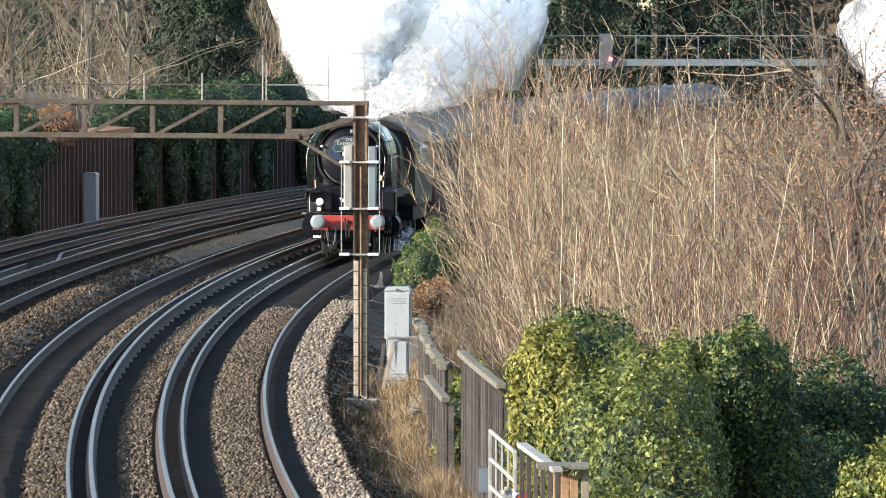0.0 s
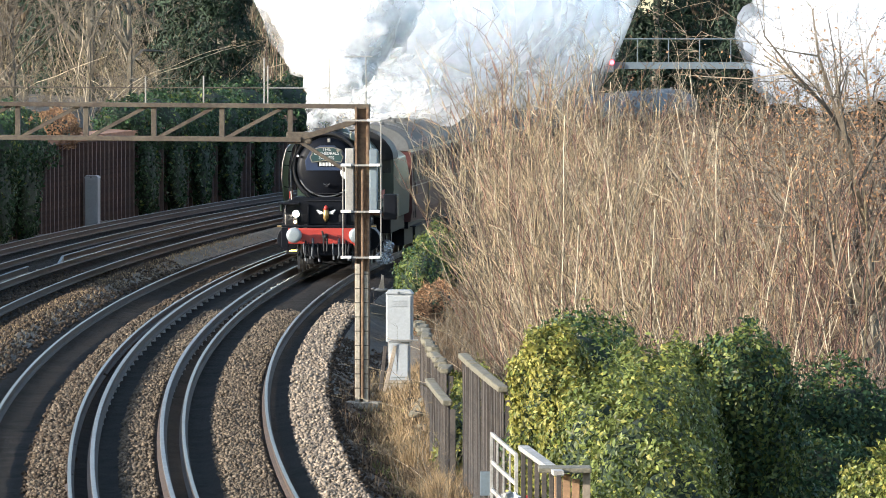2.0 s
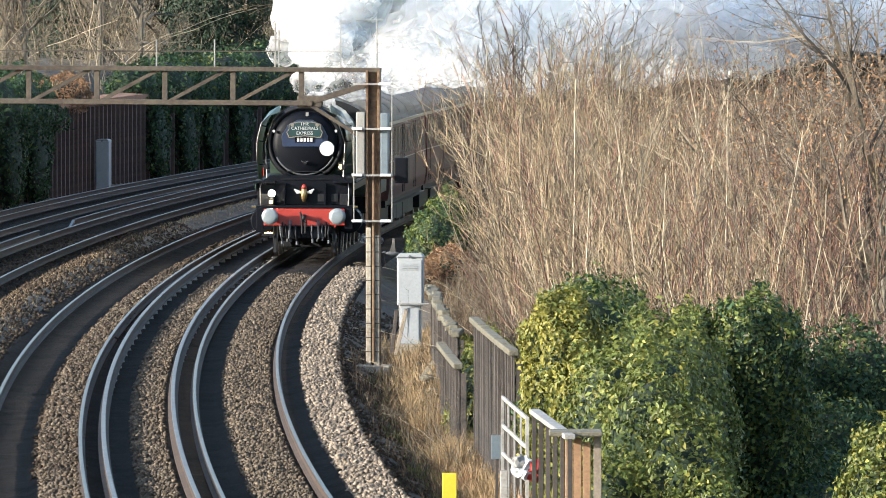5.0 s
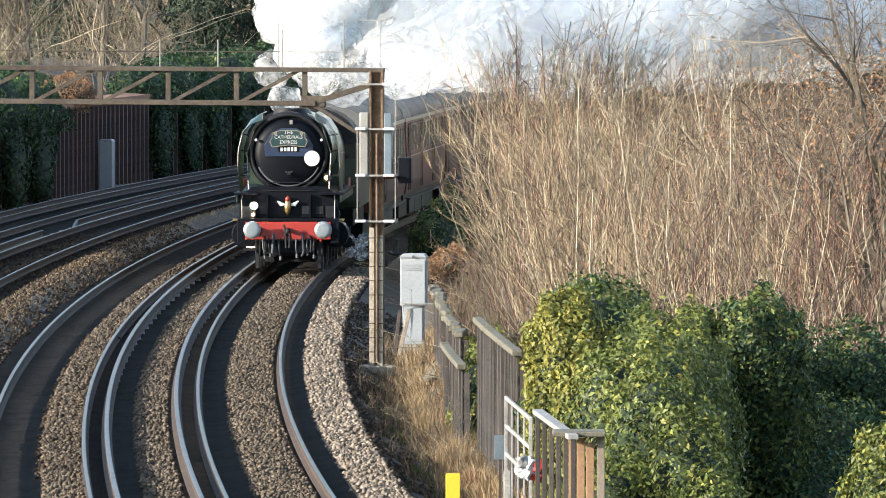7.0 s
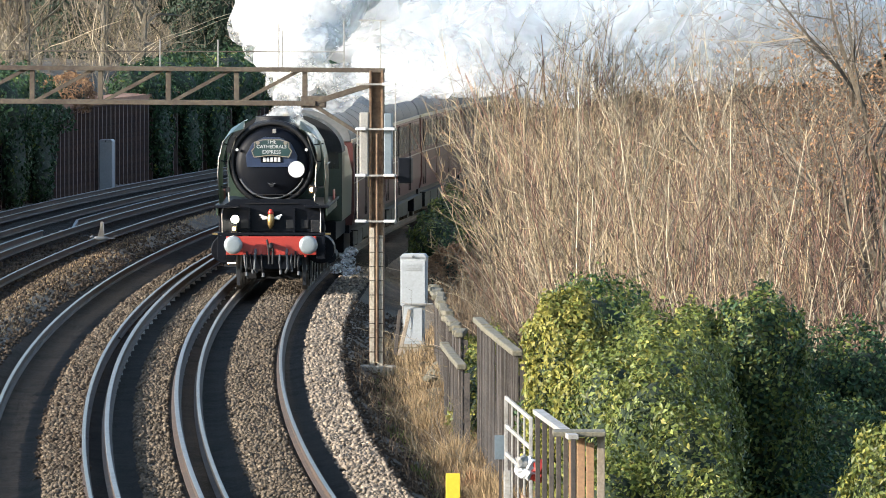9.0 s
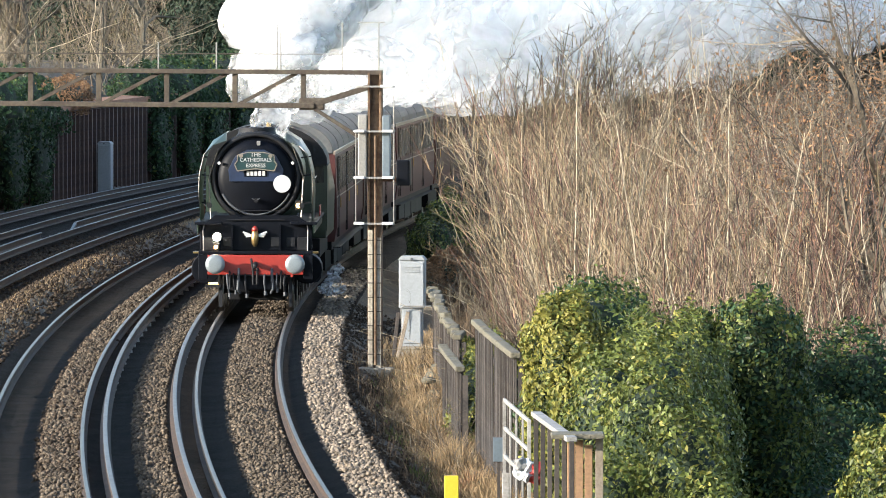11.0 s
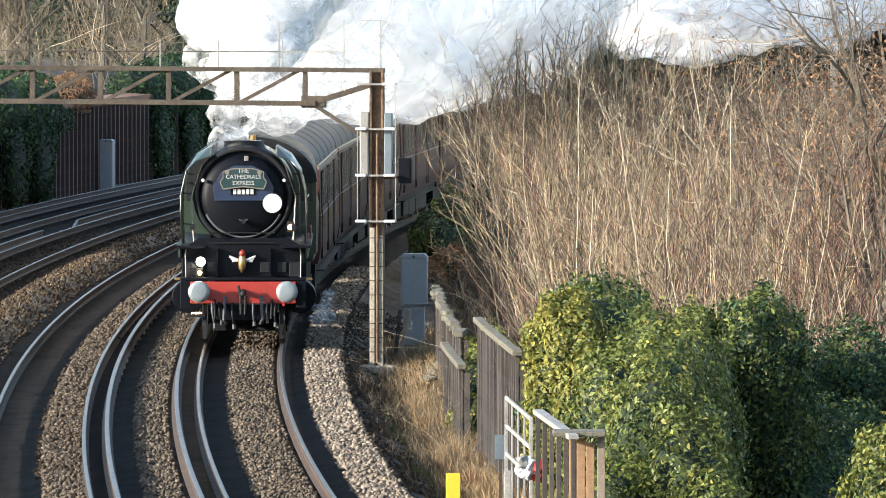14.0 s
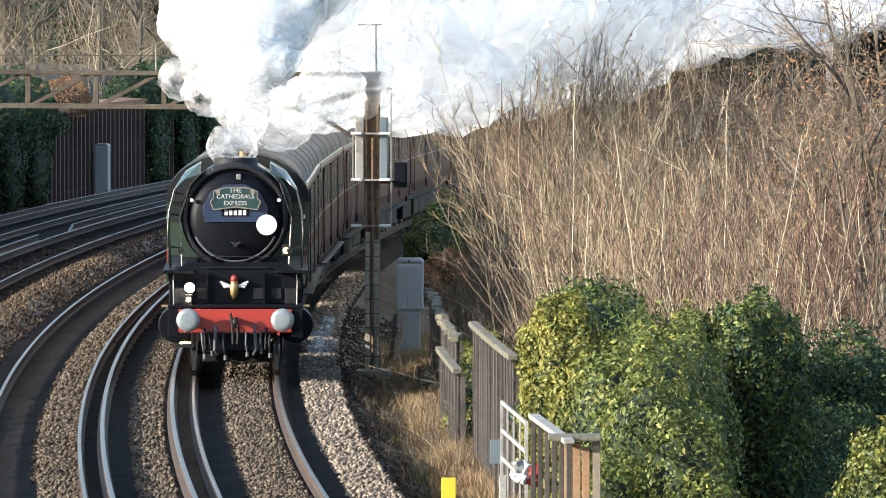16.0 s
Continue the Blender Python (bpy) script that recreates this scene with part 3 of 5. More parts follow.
# ---- signal gantry across the tracks ----
def build_gantry():
    y = 183.0
    g0 = thing("signal_gantry", at_line(y, 2.63, -0.42), "rusty lattice signal gantry on a lichened post", "signal gantry", turn=heading(y) - 6)
    top, low, h = 5.84, 5.18, 0.28
    post = Geo()
    post.box(-h / 2, h / 2, -0.02, 0.02, 0, top)
    post.box(-h / 2, -h / 2 + 0.05, -0.12, 0.12, 0, top - 0.004)
    post.box(h / 2 - 0.05, h / 2, -0.12, 0.12, 0, top - 0.004)
    part("post", post, M["post"], g0, "mottled rust-brown steel column", 0.008)
    cov = Geo()
    cov.box(-h / 2 + 0.01, -0.035, -0.135, -0.021, 0.02, 2.75)
    cov.box(0.02, h / 2 - 0.01, -0.13, -0.021, 0.02, 2.6)
    part("concrete_casing", cov, M["concrete"], g0, "lichened pale casing on the lower post", 0.01)
    for z in np.arange(0.3, 2.7, 0.28):
        part("band", Geo().box(-h / 2 - 0.006, h / 2 + 0.006, -0.142, -0.136, z, z + 0.02), M["gantry"], g0)
    pipe = Geo().tube([(0.02, -0.15, 0.1), (0.02, -0.15, 4.6)], 0.028, 8)
    part("conduit", pipe, M["post"], g0)
    span = 16.0
    rise = 0.006
    def c(x, z):
        return (x, 0, z - x * rise)
    part("top_chord", Geo().beam(c(0.15, top), c(-span, top), 0.22, 0.09), M["gantry"], g0, "", 0.008)
    part("bottom_chord", Geo().beam(c(-1.2, low), c(-span, low), 0.2, 0.10), M["gantry"], g0, "", 0.008)
    part("end_brace", Geo().beam(c(-1.3, low + 0.0), c(-0.1, top - 0.28), 0.14, 0.11), M["gantry"], g0, "", 0.008)
    part("knee_brace", Geo().beam(c(-1.25, low - 0.03), c(-0.12, 4.45), 0.12, 0.07), M["gantry"], g0, "", 0.006)
    part("gusset", Geo().box(-1.5, -1.0, -0.06, 0.06, low - 0.08, low + 0.16), M["gantry"], g0, "rust-stained gusset plate", 0.03)
    k = 0
    for x in np.arange(-1.42, -span, -1.35):
        part("upright", Geo().beam(c(x, low), c(x, top), 0.1, 0.09), M["gantry"], g0, "", 0.005)
        a, b = (x, x - 1.35)
        part("diagonal", Geo().beam(c(a - 0.12, top - 0.02), c(b + 0.08, low + 0.02), 0.06, 0.07), M["gantry"], g0)
        k += 1
    for x, z1 in ((0.06, 0.98), (-0.66, 0.98), (-1.88, 0.8), (-1.95, 0.95), (-3.15, 0.6), (-4.3, 0.6)):
        part("rail_post", Geo().tube([(x, 0.1, top), (x, 0.1, top + z1)], 0.016, 5), M["steel_pale"], g0)
    part("hand_rail", Geo().tube([(0.18, 0.1, top + 0.98), (-0.36, 0.1, top + 0.98)], 0.014, 5), M["steel_pale"], g0)
    part("hand_rail", Geo().tube([(-0.66, 0.1, top + 0.36), (-1.9, 0.1, top + 0.36)], 0.012, 5), M["steel_pale"], g0)
    part("hand_rail", Geo().tube([(-1.9, 0.1, top + 0.36), (-9, 0.1, top + 0.38)], 0.012, 5), M["gantry"], g0)
    # ladder cage with its brackets
    for x in (-0.36, 0.39):
        part("ladder_stile", Geo().tube([(x, -0.25, 2.85), (x, -0.25, 5.5 if x > 0 else 4.7)], 0.012, 5), M["steel_pale"], g0)
    for z in (2.86, 3.76, 4.67, 5.55):
        part("bracket", Geo().box(-0.38, 0.41, -0.26, -0.18, z, z + 0.035), M["steel_pale"], g0)
        for x0, x1 in ((-0.40, -0.19), (0.16, 0.38)) if z < 5 else ((0.13, 0.38),):
            part("bracket_pad", Geo().box(x0, x1, -0.30, -0.17, z - 0.005, z + 0.05), M["white"], g0, "sunlit white bracket pad", 0.012)
    part("side_panel", Geo().box(-0.33, -0.15, -0.14, 0.05, 3.78, 5.02), M["steel_pale"], g0, "tall pale grey screen", 0.02)
    # this panel's bluish colour paints the shade right of the post
    part("side_panel", Geo().box(0.15, 0.31, -0.14, 0.05, 3.78, 5.0), M["screen"], g0, "tall screen coloured blue-grey to paint its shade", 0.02)
    part("signal_head", Geo().box(0.42, 0.69, -0.1, 0.25, 3.62, 4.12), M["black"], g0, "black signal head box", 0.02)
    part("head_arm", Geo().box(0.14, 0.42, 0.0, 0.06, 3.70, 3.76), M["rust"], g0)
    foot = Geo().box(-0.35, 0.35, -0.35, 0.35, -0.15, 0.04)
    part("footing", foot, M["concrete"], g0, "", 0.02)


build_gantry()


# ---- equipment cabinets ----
def cabinet(at, turn, label, tall, wide, low_part):
    c = thing("equipment_cabinet", at, label, "equipment cabinet", turn=turn)
    mid = tall * 0.46 if low_part else 0.0
    part("housing", Geo().box(-wide / 2, wide / 2, 0, 0.42, mid, tall - 0.05), M["grey_paint"], c, "", 0.015)
    part("lid", Geo().extrude_y([(-wide / 2 - 0.02, tall - 0.05), (wide / 2 + 0.02, tall - 0.05), (wide / 2 - 0.05, tall + 0.03), (-wide / 2 + 0.05, tall + 0.03)], -0.03, 0.45), M["grey_paint"], c, "", 0.008)
    part("door", Geo().box(-wide / 2 + 0.03, wide / 2 - 0.03, -0.018, -0.002, mid + 0.05, tall - 0.1), M["grey_paint"], c, "", 0.006)
    for i in range(4):
        part("louvre", Geo().box(-wide / 2 + 0.12, wide / 2 - 0.12, -0.032, -0.018, tall - 0.2 - i * 0.035, tall - 0.185 - i * 0.035), M["grey_paint"], c)
    part("vent", Geo().tube([(0, -0.03, tall - 0.03), (0, -0.05, tall - 0.03)], 0.03, 8), M["grey_dark"], c)
    if low_part:
        w = wide / 2 - 0.06
        part("base_housing", Geo().box(-w, w + 0.0, 0.03, 0.40, 0.1, mid), M["grey_paint"], c, "", 0.012)
        part("base_door", Geo().box(-w + 0.03, w - 0.03, 0.01, 0.027, 0.16, mid - 0.05), M["grey_paint"], c, "", 0.005)
        for i in range(3):
            part("louvre", Geo().box(-w + 0.05, -w + 0.2, -0.004, 0.01, mid - 0.16 - i * 0.03, mid - 0.148 - i * 0.03), M["grey_paint"], c)
        part("plinth", Geo().box(-w - 0.03, w + 0.03, 0, 0.42, -0.2, 0.1), M["concrete"], c, "", 0.01)
        part("guard_bar", Geo().tube([(-w + 0.0, -0.08, 0.3), (-w + 0.0, -0.08, mid), (-w + 0.05, -0.08, mid + 0.04), (0.4, -0.08, mid + 0.04)], 0.018, 6), M["steel_pale"], c)
    else:
        part("plinth", Geo().box(-wide / 2, wide / 2, 0, 0.42, -0.2, 0.0), M["concrete"], c)


cabinet((-0.61, 192.0, -0.42), -4, "tall grey trackside equipment cabinet with louvres", 1.93, 0.54, True)
cabinet((-11.62, 321.0, -0.2), -10, "grey equipment cabinet before the rusty wall", 1.72, 0.46, False)

# leaning old posts by the grey cabinet
for dx, lean, mat in ((-0.36, 0.10, "fence"), (-0.28, 0.22, "fence_pale")):
    st = thing("timber_stake", (-0.62 + dx, 190.4, -0.5), "split old timber stake leaning beside the cabinet", "stake")
    part("shaft", Geo().beam((0, 0, 0), (lean, 0, 0.95), 0.09, 0.08), M[mat], st, "", 0.01)


# ---- fences along the boundary ----
def board_fence(y0, y1, off, z0, tall, name, label, wave=0.02):
    f = thing(name, label=label, category="fence")
    shapes = [mesh_of("board", Geo().box(-0.011, 0.011, -0.055, 0.055, 0, tall + k), M["fence"]) for k in (-0.03, 0.0, 0.02)]
    i = 0
    for y in np.arange(y0, y1, 0.21):
        b = new("board", shapes[(i * 7) % 3])
        b.parent = f
        b.matrix_basis = Matrix.Translation(line(y, off, z0)) @ pose(0, 0, 0, rough(y, 1, 3) * 1.5, rough(y, 2, 3) * 2.0, heading(y) + rough(y, 5, 2) * 6)
        i += 1
    for y in np.arange(y0, y1, 2.4):
        p = line(y, off + 0.08)
        part("post", Geo().box(p.x - 0.05, p.x + 0.05, p.y - 0.05, p.y + 0.05, z0 - 0.1, z0 + tall - 0.05), M["fence"], f, "", 0.006)
    for z in (0.45, tall - 0.35):
        part("rail", Geo().beam(line(y0, off + 0.03, z0 + z), line(y1, off + 0.03, z0 + z), 0.04, 0.09), M["fence"], f)
    n = int((y1 - y0) / 0.6)
    for k in range(n):
        a, b = y0 + (y1 - y0) * k / n, y0 + (y1 - y0) * (k + 0.97) / n
        part("coping", Geo().beam(line(a, off + rough(k, 7, 0.6) * (wave - 0.02), z0 + tall + 0.05 + rough(k, 1, 0.9) * wave), line(b, off + rough(k, 9, 0.6) * (wave - 0.02), z0 + tall + 0.05 + rough(k, 2, 0.9) * wave), 0.16, 0.09), M["moss"], f, "mossy coping board", 0.02)


board_fence(137.0, 150.2, 3.69, -0.42, 2.12, "board_fence", "dark weathered board fence with a mossy coping")
board_fence(151.5, 160.5, 3.49, -0.5, 1.38, "low_board_fence", "low decayed board fence half lost in ivy")
board_fence(161.5, 186.0, 3.80, -0.5, 1.52, "decayed_fence", "grey decayed fence with a wavering broken coping", 0.14)


def white_fence():
    f = thing("white_fence", label="chipped white post and rail fence by the path", category="fence")
    a, b = Vector((0.86, 127.0, 0)), Vector((1.14, 121.0, 0))
    for z in (1.56, 1.18, 0.80):
        part("rail", Geo().beam(a + Vector((0, 0, z)), b + Vector((0, 0, z)), 0.03, 0.055), M["white_fence"], f, "", 0.005)
    for i in range(5):
        p = a.lerp(b, i / 4)
        k = 0.025 if i in (0, 4) else 0.014
        part("post", Geo().box(p.x - k, p.x + k, p.y - 0.03, p.y + 0.03, -0.5, 1.58), M["white_fence"], f, "", 0.005)
    c, d = Vector((1.2, 118.0, 0)), Vector((1.56, 111.5, 0))
    for z in (1.80,):
        part("rail", Geo().beam(c + Vector((0, 0, z)), d + Vector((0, 0, z)), 0.13, 0.06), M["white_fence"], f, "", 0.006)
    for i in range(6):
        p = c.lerp(d, i / 5)
        part("post", Geo().box(p.x - 0.03, p.x + 0.03, p.y - 0.05, p.y + 0.05, -0.5, 1.78), M["fence"], f, "", 0.006)


white_fence()
stump = thing("timber_planter", (1.66, 112.2, 0.0), "broken timber post box with orange boards", "timber box")
for i, (x, m, h) in enumerate(((-0.1, "plank", 1.72), (0.0, "plank", 1.76), (0.11, "plank", 1.7), (0.24, "fence_pale", 1.78))):
    part("board", Geo().box(x - 0.045, x + 0.05, -0.03, 0.03, -0.5, h), M[m], stump, "", 0.006)
part("lid", Geo().box(-0.34, 0.3, -0.25, 0.5, 1.78, 1.84), M["moss"], stump, "mossy lid", 0.015)
edge = thing("timber_edging", (1.05, 116.6, 0.0), "pale timber edging board at the fence foot", "edging board")
part("board", Geo().beam((-0.02, 3, 0.55), (0.3, -4, 0.45), 0.05, 0.2), M["plank"], edge, "", 0.008)
wrap = thing("crumpled_packaging", (1.12, 120.4, 0.98), "crumpled red and white packaging caught on the fence", "litter")
for i, m in enumerate(("white", "white", "red", "steel_pale", "white", "red")):
    g = Geo()
    bmb = bmesh.new()
    bmesh.ops.create_icosphere(bmb, subdivisions=2, radius=0.1)
    for v in bmb.verts:
        v.co *= 1 + 0.7 * noise.noise(v.co * 14 + Vector((i, 0, 0)))
    bmb.verts.index_update()
    g.add([(v.co.x + (i % 3 - 1) * 0.09, v.co.y - 0.1, v.co.z + (i // 3) * 0.1 - 0.05 - (0.03 * (i % 3))) for v in bmb.verts], [[v.index for v in q.verts] for q in bmb.faces])
    bmb.free()
    part("fold", g, M[m], wrap)
mark = thing("marker_post", (0.13, 122.0, -0.5), "bright yellow flat marker post beside the track", "marker post")
part("blade", Geo().box(-0.095, 0.095, -0.02, 0.02, 0, 1.3), M["yellow"], mark, "", 0.006)


plate = thing("sign_plate", (0.80, 130.2, 0.55), "small blank grey sign plate on the fence end", "sign")
part("panel", Geo().box(-0.08, 0.08, -0.01, 0.01, 0.0, 0.34), M["screen"], plate, "", 0.006)
part("stake", Geo().box(-0.02, 0.02, 0.012, 0.04, -1.0, 0.3), M["fence"], plate)
bollard = thing("white_post", (0.86, 124.5, -0.4), "short white post at the fence foot", "post")
part("shaft", Geo().box(-0.05, 0.05, -0.05, 0.05, 0, 1.1), M["white_fence"], bollard, "", 0.01)


# ---- broken concrete beside the cabinet ----
def rubble():
    rng = np.random.default_rng(33)
    for i in range(9):
        bm = bmesh.new()
        bmesh.ops.create_icosphere(bm, subdivisions=2, radius=0.10 + 0.09 * rng.random())
        off = Vector(rng.normal(0, 9, 3))
        for v in bm.verts:
            v.co = Vector((v.co.x * 1.2, v.co.y, v.co.z * 0.8)) * (1 + 0.6 * noise.noise(v.co * 7 + off))
        bm.verts.index_update()
        g = Geo().add([v.co for v in bm.verts], [[v.index for v in f.verts] for f in bm.faces])
        bm.free()
        y = 168 + 16 * i / 8 + rng.normal(0, 0.5)
        p = line(y, 3.75 + rng.normal(0, 0.12))
        ob = new("broken_concrete", mesh_of("broken_concrete", g, M["moss"]))
        ob.location = (p.x, p.y, -0.40 + 0.02 * rng.random() + (0.16 if i % 3 == 0 else 0))
        tagged(ob, "pale lump of broken concrete beside the cabinet", "rubble", "broken concrete heap")


rubble()

# ---- retaining wall beyond the last track ----
def build_wall():
    w = thing("wall_west", label="rust-stained sheet retaining wall with vertical ribs", category="wall", kind="structure")
    ys = list(np.arange(240, 440, 2.0))
    rows = [[line(y, -13.35, -0.3), line(y, -13.35, 2.72), line(y, -13.75, 2.72), line(y, -13.75, -0.3)] for y in ys]
    part("wall_sheet", Geo().sweep(rows), M["pile"], w)
    rib = mesh_of("rib", Geo().box(-0.06, 0.10, -0.09, 0.09, -0.3, 2.66), M["pile"])
    for y in np.arange(270, 400, 1.15):
        r = new("rib", rib)
        r.parent = w
        r.matrix_basis = Matrix.Translation(line(y, -13.31)) @ pose(0, 0, 0, 0, 0, heading(y))
    rows = [[line(y, -13.2, 2.72), line(y, -13.2, 2.9), line(y, -14.1, 2.95), line(y, -14.1, 2.72)] for y in ys]
    part("coping", Geo().sweep(rows), M["cap"], w, "orange brick coping")


build_wall()

# ---- the train ----
def arch(half, z0, shoulder, top, n=14):
    """The outline of a vehicle body: upright sides and an elliptic roof."""
    pts = [(-half, z0), (half, z0), (half, shoulder)]
    pts += [(half * math.cos(math.pi * i / n), shoulder + (top - shoulder) * math.sin(math.pi * i / n)) for i in range(1, n)]
    return pts + [(-half, shoulder)]


def circle(r, z, n=40, x=0.0):
    return [(x + r * math.cos(2 * math.pi * i / n), z + r * math.sin(2 * math.pi * i / n)) for i in range(n)]


def wheel(parent, x, y, r, name="wheel"):
    w = new(name)
    w.parent = parent
    w.matrix_basis = pose(x, y, r)
    tyre = Geo()
    ring = [(r, -0.06), (r, 0.06), (r * 0.86, 0.05), (r * 0.86, -0.05)]
    tyre.sweep([[(o, q * math.cos(a), q * math.sin(a)) for q, o in ring] for a in np.linspace(0, 2 * math.pi, 29)])
    part("tyre", tyre, M["steel"], w, "bright steel tyre")
    sp = Geo().tube([(-0.07, 0, 0), (0.07, 0, 0)], r * 0.22, 12)
    for i in range(10):
        a = 2 * math.pi * i / 10
        sp.beam((0, 0, 0), (0, r * 0.87 * math.cos(a), r * 0.87 * math.sin(a)), 0.05, 0.05)
    part("spokes", sp, M["soot"], w)
    return w


WHEELS = []


def text_part(word, size, x, y, z, parent, mat):
    cu = bpy.data.curves.new("lettering", "FONT")
    cu.body, cu.size, cu.align_x, cu.extrude = word, size, "CENTER", 0.004
    cu.materials.append(mat)
    ob = new("lettering", cu)
    ob.parent = parent
    ob.matrix_basis = pose(x, y, z, 90, 0, 0)
    return ob


def build_locomotive():
    e = thing("steam_locomotive", label="black and dark green steam locomotive with a red buffer beam", category="steam locomotive")
    zc = 2.93
    # boiler, smokebox and casing
    part("boiler", Geo().extrude_y([(x, z) for x, z in circle(0.93, zc)], 2.6, 8.4), M["green"], e, "dark green boiler casing", 0, True)
    part("smokebox", Geo().extrude_y(circle(1.0, zc), 0.95, 2.7), M["black"], e, "black smokebox", 0.04)
    part("smokebox_ring", Geo().sweep([[(q * math.cos(a), o, zc + q * math.sin(a)) for q, o in ((0.86, 0.92), (0.90, 0.86), (0.96, 0.88), (0.99, 0.95))] for a in np.linspace(0, 2 * math.pi, 61)]), M["soot"], e, "", 0, True)
    door = Geo()
    door.sweep([[(q * math.cos(a), o, zc - 0.02 + q * math.sin(a)) for q, o in ((0.84, 0.93), (0.82, 0.86), (0.7, 0.80), (0.4, 0.74), (0.02, 0.72))] for a in np.linspace(0, 2 * math.pi, 49)], closed=False)
    d = part("smokebox_door", door, M["black"], e, "domed black smokebox door", 0, True)
    rim = Geo().sweep([[(q * math.cos(a), o, zc - 0.02 + q * math.sin(a)) for q, o in ((0.83, 0.87), (0.80, 0.83), (0.775, 0.84), (0.80, 0.88))] for a in np.linspace(radians(205), radians(335), 31)])
    part("door_rim", rim, M["grey_dark"], d, "grey lower rim", 0, True)
    part("dart", Geo().tube([(0, 0.73, zc - 0.5), (0, 0.66, zc - 0.5)], 0.05, 10), M["soot"], d)
    for a in (-0.09, 0.09):
        part("dart_handle", Geo().tube([(0, 0.67, zc - 0.5), (a, 0.67, zc - 0.46)], 0.012, 6), M["steel"], d)
    # plates
    part("number_backing", Geo().extrude_y([(-0.57, 2.84), (0.57, 2.84), (0.60, 3.1), (0.44, 3.4), (0.18, 3.53), (-0.18, 3.53), (-0.44, 3.4), (-0.60, 3.1)], 0.70, 0.715), M["blue"], e, "deep blue plate", 0.004)
    board = part("headboard", Geo().extrude_y([(-0.40, 3.07), (-0.2, 3.11), (0, 3.12), (0.2, 3.11), (0.40, 3.07), (0.46, 3.21), (0.40, 3.29), (0.40, 3.41), (0.22, 3.43), (0.16, 3.49), (-0.16, 3.49), (-0.22, 3.43), (-0.40, 3.41), (-0.40, 3.29), (-0.46, 3.21)], 0.63, 0.66), M["board"], e, "shaped green headboard with pale letters", 0.006)
    for word, size, z in (("THE", 0.125, 3.385), ("CATHEDRALS", 0.112, 3.275), ("EXPRESS", 0.115, 3.15)):
        text_part(word, size, 0, 0.622, z, board, M["white"])
    for sx in (-1, 1):
        part("badge", Geo().tube([(sx * 0.32, 0.625, 3.4), (sx * 0.32, 0.61, 3.4)], 0.045, 12), M["cream"], board)
    edge_pts = [(-0.40, 3.07), (0.0, 3.12), (0.40, 3.07), (0.46, 3.21), (0.40, 3.29), (0.40, 3.41), (0.2, 3.47), (-0.2, 3.47), (-0.40, 3.41), (-0.40, 3.29), (-0.46, 3.21), (-0.40, 3.07)]
    for (x0, z0), (x1, z1) in zip(edge_pts, edge_pts[1:]):
        part("edging", Geo().beam((x0, 0.625, z0), (x1, 0.625, z1), 0.016, 0.02), M["cream"], board)
    plate = part("number_plate", Geo().box(-0.25, 0.25, 0.685, 0.70, 2.945, 3.085), M["black"], e, "black plate with raised pale characters", 0.004)
    for i in range(5):
        part("character_bar", Geo().box(-0.2 + i * 0.085, -0.14 + i * 0.085, 0.676, 0.684, 2.965, 3.065), M["white"], plate)
    part("white_disc", Geo().tube([(0.575, 0.60, 2.79), (0.575, 0.57, 2.79)], 0.19, 32), M["white"], e, "round white route disc", 0.004)
    part("disc_stem", Geo().box(0.565, 0.585, 0.60, 0.9, 2.62, 2.66), M["soot"], e)
    # chimney
    ch = Geo().sweep([[(q * math.cos(a), 1.75 + q * math.sin(a), z) for q, z in ((0.52, 3.76), (0.42, 3.86), (0.39, 3.95), (0.41, 4.0), (0.36, 4.0), (0.33, 3.9))] for a in np.linspace(0, 2 * math.pi, 37)], closed=False)
    part("chimney", ch, M["soot"], e, "wide short chimney", 0, True)
    # smoke deflectors, bent inwards at the top
    for sx in (-1, 1):
        rows = []
        for y in (0.75, 1.2, 2.2, 3.3):
            trim = 0.35 if y < 1 else 0.0
            prof = [(1.23, 1.98 + trim), (1.25, 2.6), (1.23, 3.02), (1.13, 3.43), (0.94, 3.73 - trim * 0.3), (0.66, 3.90 - trim * 0.5)]
            rows.append([(sx * x, y, z) for x, z in prof] + [(sx * (x - 0.025), y, z - 0.005) for x, z in prof[::-1]])
        g = Geo().sweep(rows)
        n = 12
        g.f += [tuple(range(n)), tuple(range(3 * n, 4 * n))]
        part("smoke_deflector", g, M["green"], e, "dark green curved smoke deflector", 0, False)
        part("handrail", Geo().tube([(sx * 1.265, 0.9, 2.9), (sx * 1.27, 3.2, 2.9)], 0.014, 6), M["steel"], e)
        part("handrail", Geo().tube([(sx * 0.98, 0.86, 2.0), (sx * 1.03, 0.9, 2.9), (sx * 0.82, 0.9, 3.55)], 0.016, 6), M["steel"], e, "bright curved handrail")
        part("running_plate", Geo().box(sx * 1.33 if sx < 0 else 0.75, -0.75 if sx < 0 else 1.33, 0.55, 9.5, 1.90, 1.96), M["black"], e, "", 0.01)
        part("valance", Geo().box(min(sx * 1.28, sx * 1.25), max(sx * 1.28, sx * 1.25), 0.6, 9.4, 1.72, 1.90), M["green"], e)
        part("cylinder", Geo().tube([(sx * 1.1, 1.4, 0.92), (sx * 1.1, 2.5, 0.92)], 0.33, 20), M["black"], e, "black outside cylinder", 0.02)
        part("valve_chest", Geo().tube([(sx * 1.02, 1.25, 1.38), (sx * 1.02, 2.6, 1.38)], 0.18, 16), M["black"], e, "", 0.015)
